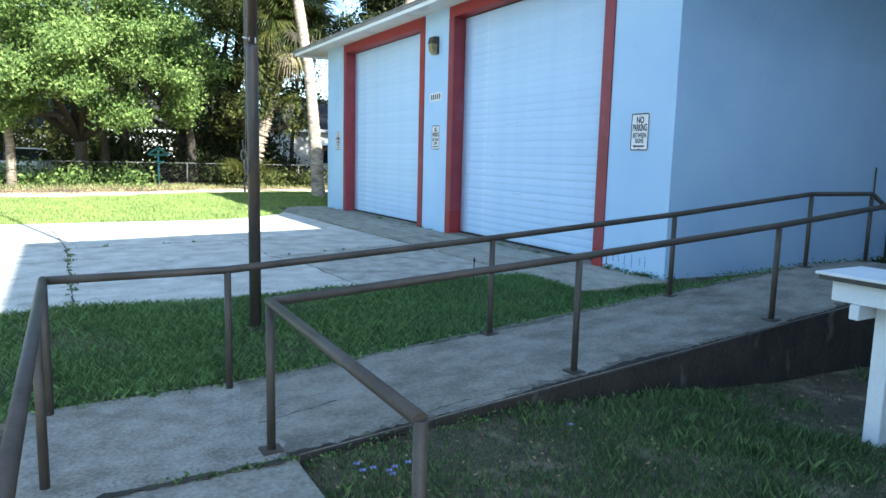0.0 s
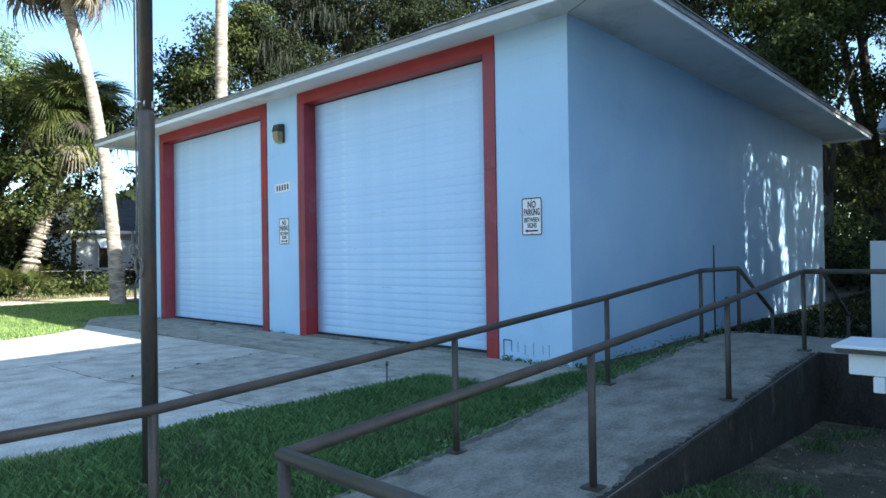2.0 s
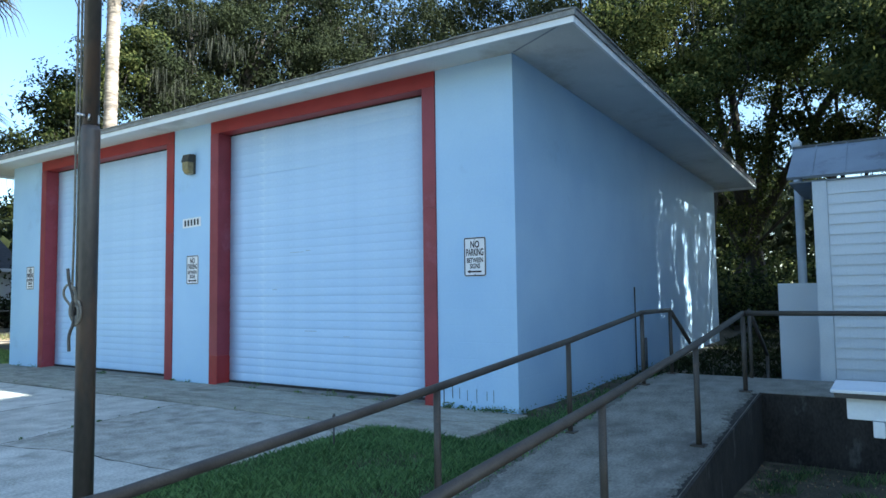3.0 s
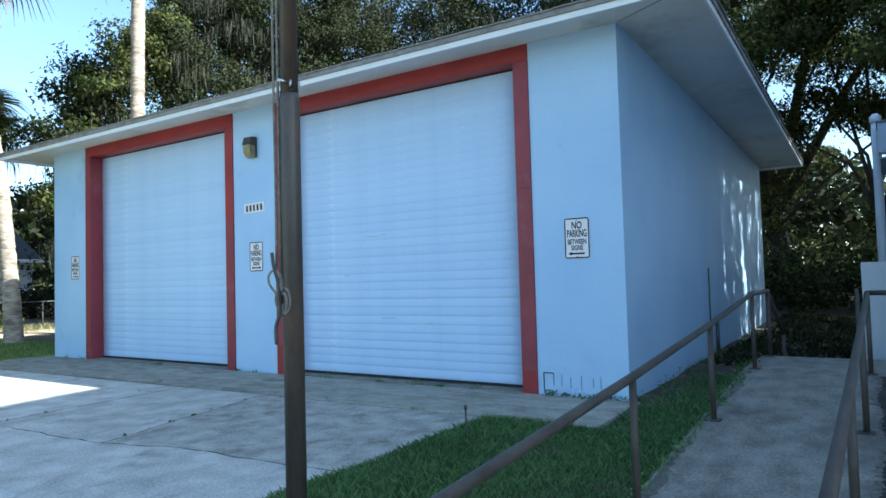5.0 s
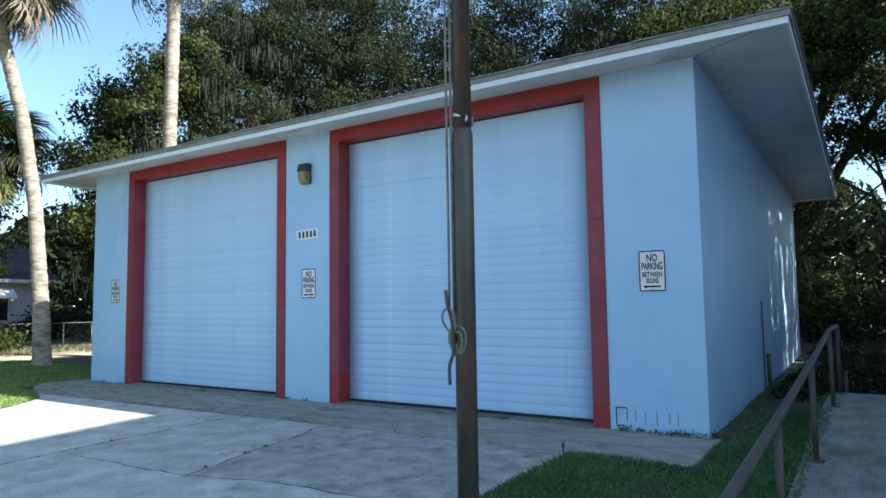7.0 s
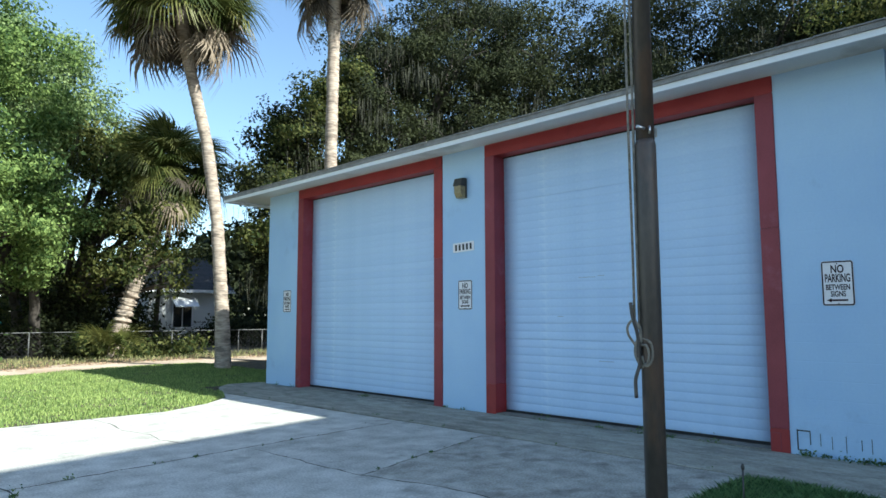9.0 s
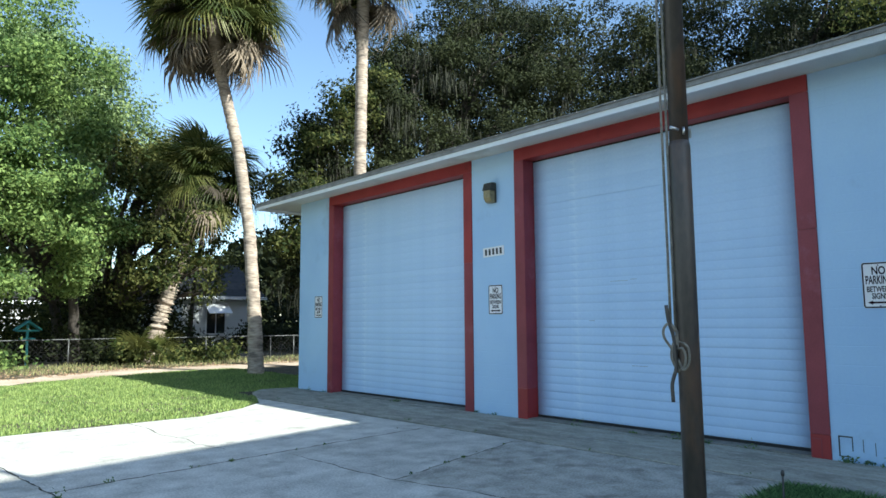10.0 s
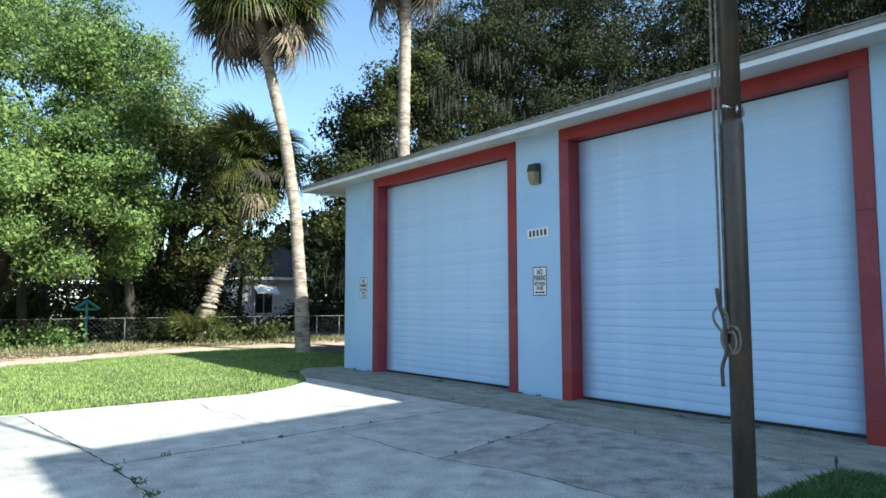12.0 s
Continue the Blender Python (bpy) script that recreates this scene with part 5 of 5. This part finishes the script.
# teal garden feeder behind the fence
feeder = thing("bird_feeder", "teal painted wooden feeder with a little open gable roof", "bird feeder", (4.0, 33.0, 0))
feeder.scale = (0.8, 0.8, 0.97)
part("post", one(box, (-0.05, -0.05, -0.2), (0.05, 0.05, 1.55), 0.006), "teal", feeder)
for s in (-1, 1):
    bm = bmesh.new()
    v = [bm.verts.new(q) for q in ((0, -0.35, 1.68), (0, 0.35, 1.68), (s * 0.52, 0.35, 1.36), (s * 0.52, -0.35, 1.36), (0, -0.35, 1.62), (0, 0.35, 1.62), (s * 0.52, 0.35, 1.30), (s * 0.52, -0.35, 1.30))]
    for f in ((0, 1, 2, 3), (7, 6, 5, 4), (0, 1, 5, 4), (1, 2, 6, 5), (2, 3, 7, 6), (3, 0, 4, 7)):
        bm.faces.new([v[i] for i in f])
    part("roof_slope", bm, "teal", feeder)
part("crossbar", one(box, (-0.48, -0.04, 1.27), (0.48, 0.04, 1.34), 0.006), "teal", feeder)
part("tray", one(box, (-0.3, -0.2, 0.98), (0.3, 0.2, 1.03), 0.006), "teal", feeder)


def far_house(label, x0, x1, y, depth, eave, ridge, windows):
    h = thing("far_house", label, "house", (x0, y, 0))
    inv = Matrix.Translation((-x0, -y, 0))

    def hp(name, bm, mat, parent=h, lab=""):
        o = part(name, bm, mat, parent, lab)
        if parent is h:
            o.matrix_parent_inverse = inv
        return o
    hp("wall", one(box, (x0, y, -0.2), (x1, y + depth, eave)), "house_wall")
    bm = bmesh.new()
    e = 0.4
    v = [bm.verts.new(q) for q in ((x0 - e, y - e, eave), (x1 + e, y - e, eave), (x1 + e, y + depth + e, eave), (x0 - e, y + depth + e, eave), (x0 - e, y + depth / 2, ridge), (x1 + e, y + depth / 2, ridge))]
    for f in ((0, 1, 5, 4), (2, 3, 4, 5), (3, 0, 4), (1, 2, 5), (3, 2, 1, 0)):
        bm.faces.new([v[i] for i in f])
    hp("roof", bm, "dark_shingle")
    hp("eave_board", one(box, (x0 - e, y - e - 0.03, eave - 0.12), (x1 + e, y - e, eave + 0.04)), "fascia")
    for a, b, z0, z1, shade in windows:
        win = hp("window", one(box, (a, y - 0.03, z0), (b, y - 0.004, z1)), "dark_glass")
        bm = bmesh.new()
        for lo, hi in (((a - 0.08, y - 0.06, z0 - 0.08), (a, y - 0.005, z1 + 0.08)), ((b, y - 0.06, z0 - 0.08), (b + 0.08, y - 0.005, z1 + 0.08)), ((a, y - 0.06, z1), (b, y - 0.005, z1 + 0.08)), ((a, y - 0.07, z0 - 0.08), (b, y - 0.005, z0)), (((a + b) / 2 - 0.025, y - 0.05, z0), ((a + b) / 2 + 0.025, y - 0.031, z1))):
            box(bm, lo, hi)
        hp("frame", bm, "fascia", win)
        if shade:
            bm = bmesh.new()
            v = [bm.verts.new(q) for q in ((a - 0.15, y - 0.02, z1 + 0.15), (b + 0.15, y - 0.02, z1 + 0.15), (b + 0.15, y - 0.7, z1 - 0.35), (a - 0.15, y - 0.7, z1 - 0.35))]
            w2 = [bm.verts.new(q.co - Vector((0, 0, 0.04))) for q in v]
            bm.faces.new(v)
            bm.faces.new(w2[::-1])
            for i in range(4):
                bm.faces.new((v[i], v[(i + 1) % 4], w2[(i + 1) % 4], w2[i]))
            hp("awning", bm, "fascia", h, "white window awning")
    return h


far_house("white cottage with a dark roof behind the palms", 12.3, 16.5, 40, 7, 2.9, 5.0, [(13.6, 14.6, 0.95, 2.4, True)])
far_house("pale house glimpsed under the oaks", -2.0, 6.5, 46, 8, 2.7, 4.8, [(1.2, 2.1, 0.9, 2.0, False), (3.6, 4.6, 0.9, 2.0, False), (-1.0, -0.2, 0.9, 2.0, False)])


# ---- grass and weeds ----
def blades(name, label, count, area, height, width, mat, keep=None, lean=0.5):
    x0, x1, y0, y1 = area
    x, y = rng.uniform(x0, x1, count), rng.uniform(y0, y1, count)
    tuft = 0.6 + 0.5 * np.sin(x * 3.1 + 1.3 * np.sin(y * 2.2)) * np.sin(y * 3.7 + np.sin(x * 1.9))
    ok = rng.random(count) < np.clip(tuft + 0.45, 0.12, 1)
    if keep is not None:
        ok &= keep(x, y)
    x, y, tuft = x[ok], y[ok], tuft[ok]
    n = len(x)
    z = ground_z(x, y) - 0.01
    a = rng.uniform(0, 6.283, n)
    h = height * rng.uniform(0.45, 1.25, n) * (0.75 + 0.4 * np.clip(tuft, 0, 1))
    ld = rng.uniform(0, 6.283, n)
    lx, ly = np.cos(ld) * h * lean * rng.random(n), np.sin(ld) * h * lean * rng.random(n)
    wx, wy = np.cos(a) * width * 0.5, np.sin(a) * width * 0.5
    p0 = np.stack([x - wx, y - wy, z], 1)
    p1 = np.stack([x + wx, y + wy, z], 1)
    p2 = np.stack([x + wx * 0.8 + lx * 0.4, y + wy * 0.8 + ly * 0.4, z + h * 0.6], 1)
    p3 = np.stack([x + lx, y + ly, z + h], 1)
    return tagged(soup(name, np.stack([p0, p1, p2, p3], 1), 4, mat), label, "grass", kind="stuff")


def off_paving(x, y):
    drive = (y > 7.08) & (y < 15.3) & (x < 5.25)
    corner = (y > 15.2) & (x > 2.9) & (x < 6.6) & (y < np.interp(x, [3.0, 3.2, 4.1, 4.75, 5.05, 5.45, 5.9, 6.6], [15.26, 15.3, 15.75, 16.35, 17.1, 18.1, 18.6, 18.5]))
    ap = (x > 5.18) & (x < 6.62) & (y > 5.9) & (y < 18.5)
    st = (x > 6.58) & (x < 19.2) & (y > 6.02) & (y < 18.2)
    rp = (y > 3.66) & (y < 5.08) & (x > -0.1) & (x < 9.9)
    wk = (x > -0.08) & (x < 1.26) & (y < 3.7)
    ld = (x > 7.62) & (y < 3.7)
    pc = np.interp(x, [c[0] for c in cen], [c[1] for c in cen])
    tr = np.abs(y - pc) < 1.05
    return ~(drive | corner | ap | st | rp | wk | ld | tr)


blades("grass", "thick green mown grass between ramp and driveway", 165000, (-1.4, 9.0, 4.98, 7.14), 0.066, 0.0048, "grass", lambda x, y: off_paving(x, y) & ((x < 6.3) | (y < 5.25 + 0.7 * rng.random(len(x)) ** 2)), 1.1)
blades("grass", "patchy shaded yard grass beside the ramp", 120000, (1.15, 7.6, 0.9, 3.72), 0.042, 0.0050, "grass_dry", lambda x, y: off_paving(x, y) & (np.sin(x * 1.7 + 2 * np.sin(y * 1.3)) + np.sin(y * 2.9 + x) + 0.5 * rng.normal(size=len(x)) < 0.7 - 1.3 * np.clip(x - 5.0, 0, 3)), 0.9)
blades("grass", "taller tufts of rough grass in the yard", 30000, (1.15, 7.4, 0.9, 3.66), 0.088, 0.0062, "grass_dry", lambda x, y: off_paving(x, y) & (np.sin(x * 5.3 + 3 * np.sin(y * 2.1)) * np.sin(y * 4.7 + 2 * np.sin(x * 3.3)) > 0.45), 0.8)
blades("grass", "mown lawn grass beside the walk and driveway", 24000, (-7, -1.4, 1.0, 7.1), 0.06, 0.016, "lawn", off_paving)
blades("grass", "sunlit lawn grass beyond the driveway", 230000, (-7, 8.5, 15.2, 26), 0.06, 0.019, "lawn", lambda x, y: off_paving(x, y) & (y < np.interp(x, [c[0] for c in cen], [c[1] for c in cen])))
blades("grass", "weedy grass strip before the fence", 10000, (-14, 16, 26.9, 31.3), 0.14, 0.02, "bank", off_paving)
# tree shade is put into the colour: grass blades in the near-black leaf
blades("ground_ivy", "grass behind the steps, darkened for the shade of trees", 30000, (9.9, 24, -2, 6.3), 0.10, 0.04, "leaf_dark", off_paving, 1.6)


def weeds(name, label, spots, mat="weed"):
    pts = []
    for x, y, z, r, k in spots:
        q = rng.normal(size=(k, 3)) * np.array([r, r, r * 0.5])
        q[:, 2] = np.abs(q[:, 2]) + 0.005
        pts.append(q + np.array([x, y, z]))
    return tagged(soup(name, leaf_quads(np.concatenate(pts), 0.028, 0.9), 4, mat), label, "weeds", kind="stuff")


weeds("wall_weeds", "small weeds rooted along the foot of the wall", [(6.52, y, 0.02, random.uniform(0.02, 0.07), random.randint(10, 50)) for y in [6.1, 6.2, 6.28, 6.4, 6.45, 6.6, 6.8, 6.95, 7.0, 8.0, 8.5, 8.9, 9.5, 10.4, 12.0, 12.4, 14.5, 16.9, 17.6]] + [(6.7 + 0.35 * i, 6.0, 0.0, random.uniform(0.03, 0.12), random.choice((6, 20, 50, 90))) for i in range(22)])
weeds("joint_weeds", "weeds growing in the driveway joints", [(0.22 + random.uniform(-0.03, 0.03), 7.4 + 0.3 * i + random.uniform(-0.1, 0.1), 0.0, random.choice((0.012, 0.02, 0.035)), random.randint(4, 30)) for i in range(14)] + [(0.3 + 0.42 * i, 11.38 + 0.045 * i, 0.0, random.uniform(0.01, 0.04), random.choice((1, 1, 2, 5, 18))) for i in range(11)] + [(3.0 + 0.3 * i, 9.74 + 0.075 * i, 0.0, 0.015, random.choice((1, 1, 2, 9))) for i in range(7)] + [(5.2, 7.3 + 0.9 * i + random.uniform(-0.3, 0.3), 0.01, random.uniform(0.01, 0.03), random.randint(1, 9)) for i in range(11)])
weeds("edge_grass", "grass tufts creeping over the ramp edge", [(x, 5.07 + random.uniform(-0.05, 0.02), float(ramp_top(x)), random.uniform(0.02, 0.05), random.randint(6, 40)) for x in np.arange(0.0, 7.4, 0.11)], "grass")
weeds("edge_grass", "grass tufts along the foot of the ramp", [(x, 3.66 + random.uniform(-0.04, 0.02), float(ground_z(x, 3.6)), random.uniform(0.02, 0.06), random.randint(4, 40)) for x in np.arange(1.3, 4.6, 0.12)], "grass_dry")
weeds("joint_grass", "thin grass in the joint at the ramp foot", [(x, 3.70 + random.uniform(-0.015, 0.015), -0.212, 0.014, random.choice((2, 5, 14))) for x in np.arange(0.55, 1.22, 0.06)], "grass_dry")
weeds("landing_weeds", "clump of weeds at the edge of the landing", [(7.9 + 0.2 * i, 5.1, 0.22, 0.07, 60) for i in range(5)])
c = np.stack([rng.uniform(1.3, 7.4, 1500), rng.uniform(0.6, 3.68, 1500), np.zeros(1500)], 1)
c[:, 2] = ground_z(c[:, 0], c[:, 1]) + 0.012
tagged(soup("leaf_litter", leaf_quads(c, 0.024, 1.0), 4, "litter"), "dry fallen leaves on the yard", "leaves", kind="stuff")
for x, y, n in ((1.42, 3.25, 3), (1.5, 3.05, 2), (1.62, 3.15, 2), (2.75, 3.2, 1)):
    fl = thing("wildflower", "small blue wildflower in the yard grass", "flower", (x, y, float(ground_z(x, y))), "wildflowers")
    for k in range(n):
        dx, dy, hz = random.uniform(-0.05, 0.05), random.uniform(-0.05, 0.05), random.uniform(0.09, 0.14)
        part("stem", one(tube, [(dx, dy, -0.02), (dx * 1.2, dy * 1.2, hz)], 0.002, 5), "weed", fl)
        bm = bmesh.new()
        for j in range(5):
            a = j * 1.2566
            vs = [bm.verts.new((dx * 1.2 + math.cos(a + o) * r, dy * 1.2 + math.sin(a + o) * r, hz + dz)) for o, r, dz in ((0, 0.001, 0), (-0.5, 0.014, 0.005), (0, 0.020, 0.001), (0.5, 0.014, 0.008))]
            bm.faces.new(vs)
        part("bloom", bm, "petal", fl)
# leaf litter along the track, dirt along the ramp edges
c = np.stack([rng.uniform(-14, 14, 11000), rng.random(11000) ** 1.3 * 3.6 + 0.5, np.zeros(11000)], 1)
c[:, 1] += np.interp(c[:, 0], [q[0] for q in cen], [q[1] for q in cen])
c[:, 2] = ground_z(c[:, 0], c[:, 1]) + 0.02
lq = leaf_quads(c, 0.07, 1.4)
lq[..., 2] = c[:, None, 2] + (lq[..., 2] - c[:, None, 2]) * 0.25
tagged(soup("leaf_litter", lq, 4, "litter"), "brown leaf litter on the bank before the fence", "leaves", kind="stuff")


def edge_dirt(y0, spread, count, x0, x1, name):
    """Crumbs of soil and dead grass gathered along an edge of the ramp."""
    x = rng.uniform(x0, x1, count)
    y = y0 + spread * np.abs(rng.normal(size=count)) * (0.4 + 0.6 * np.sin(x * 2.7) ** 2)
    c = np.stack([x, y, ramp_top(x) + 0.004], 1)
    q = leaf_quads(c, 0.009, 1.4)
    q[..., 2] = c[:, None, 2] + (q[..., 2] - c[:, None, 2]) * 0.3
    return tagged(soup(name, q, 4, "dirt"), "dark crumbs of soil along the ramp edge", "dirt", kind="stuff")


edge_dirt(3.715, 0.09, 1200, -0.05, 7.6, "ramp_dirt")
edge_dirt(5.07, -0.06, 1200, -0.05, 7.6, "ramp_dirt")


def ramp_crack(points, width):
    bm = bmesh.new()
    rows = []
    for a, b in zip(points, points[1:]):
        k = max(2, int((Vector(b) - Vector(a)).length / 0.05))
        for i in range(k):
            p = Vector(a).lerp(Vector(b), i / k) + Vector((random.uniform(-0.008, 0.008), random.uniform(-0.012, 0.012)))
            w = width * random.uniform(0.2, 1.2)
            z = float(ramp_top(p.x)) + 0.0015
            rows.append((bm.verts.new((p.x, p.y - w, z)), bm.verts.new((p.x, p.y + w, z))))
    for r, q in zip(rows, rows[1:]):
        bm.faces.new((r[0], r[1], q[1], q[0]))
    part("crack", bm, "dirt", ramp)


ramp_crack([(0.75, 4.22), (1.2, 4.26), (1.75, 4.33)], 0.007)
ramp_crack([(1.9, 3.8), (2.4, 3.84), (3.0, 3.8)], 0.006)
ramp_crack([(-0.05, 3.712), (0.5, 3.70), (0.8, 3.706), (1.23, 3.70)], 0.03)


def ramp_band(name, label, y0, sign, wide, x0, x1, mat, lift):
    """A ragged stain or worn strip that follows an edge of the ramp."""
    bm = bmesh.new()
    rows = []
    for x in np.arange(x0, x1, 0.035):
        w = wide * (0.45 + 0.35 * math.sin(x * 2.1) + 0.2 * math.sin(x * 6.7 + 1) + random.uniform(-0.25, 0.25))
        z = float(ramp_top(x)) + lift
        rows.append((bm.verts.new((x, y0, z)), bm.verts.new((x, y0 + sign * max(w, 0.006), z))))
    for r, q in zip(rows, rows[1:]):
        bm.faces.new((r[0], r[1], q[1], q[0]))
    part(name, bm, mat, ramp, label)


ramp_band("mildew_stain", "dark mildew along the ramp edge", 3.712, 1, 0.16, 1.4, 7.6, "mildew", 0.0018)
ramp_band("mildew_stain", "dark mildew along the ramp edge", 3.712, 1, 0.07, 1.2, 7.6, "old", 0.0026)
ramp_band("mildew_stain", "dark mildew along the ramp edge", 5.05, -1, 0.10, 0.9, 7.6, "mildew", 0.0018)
ramp_band("worn_edge", "pale worn edge of the ramp", 5.074, -1, 0.026, 1.9, 7.6, "walk", 0.0026)
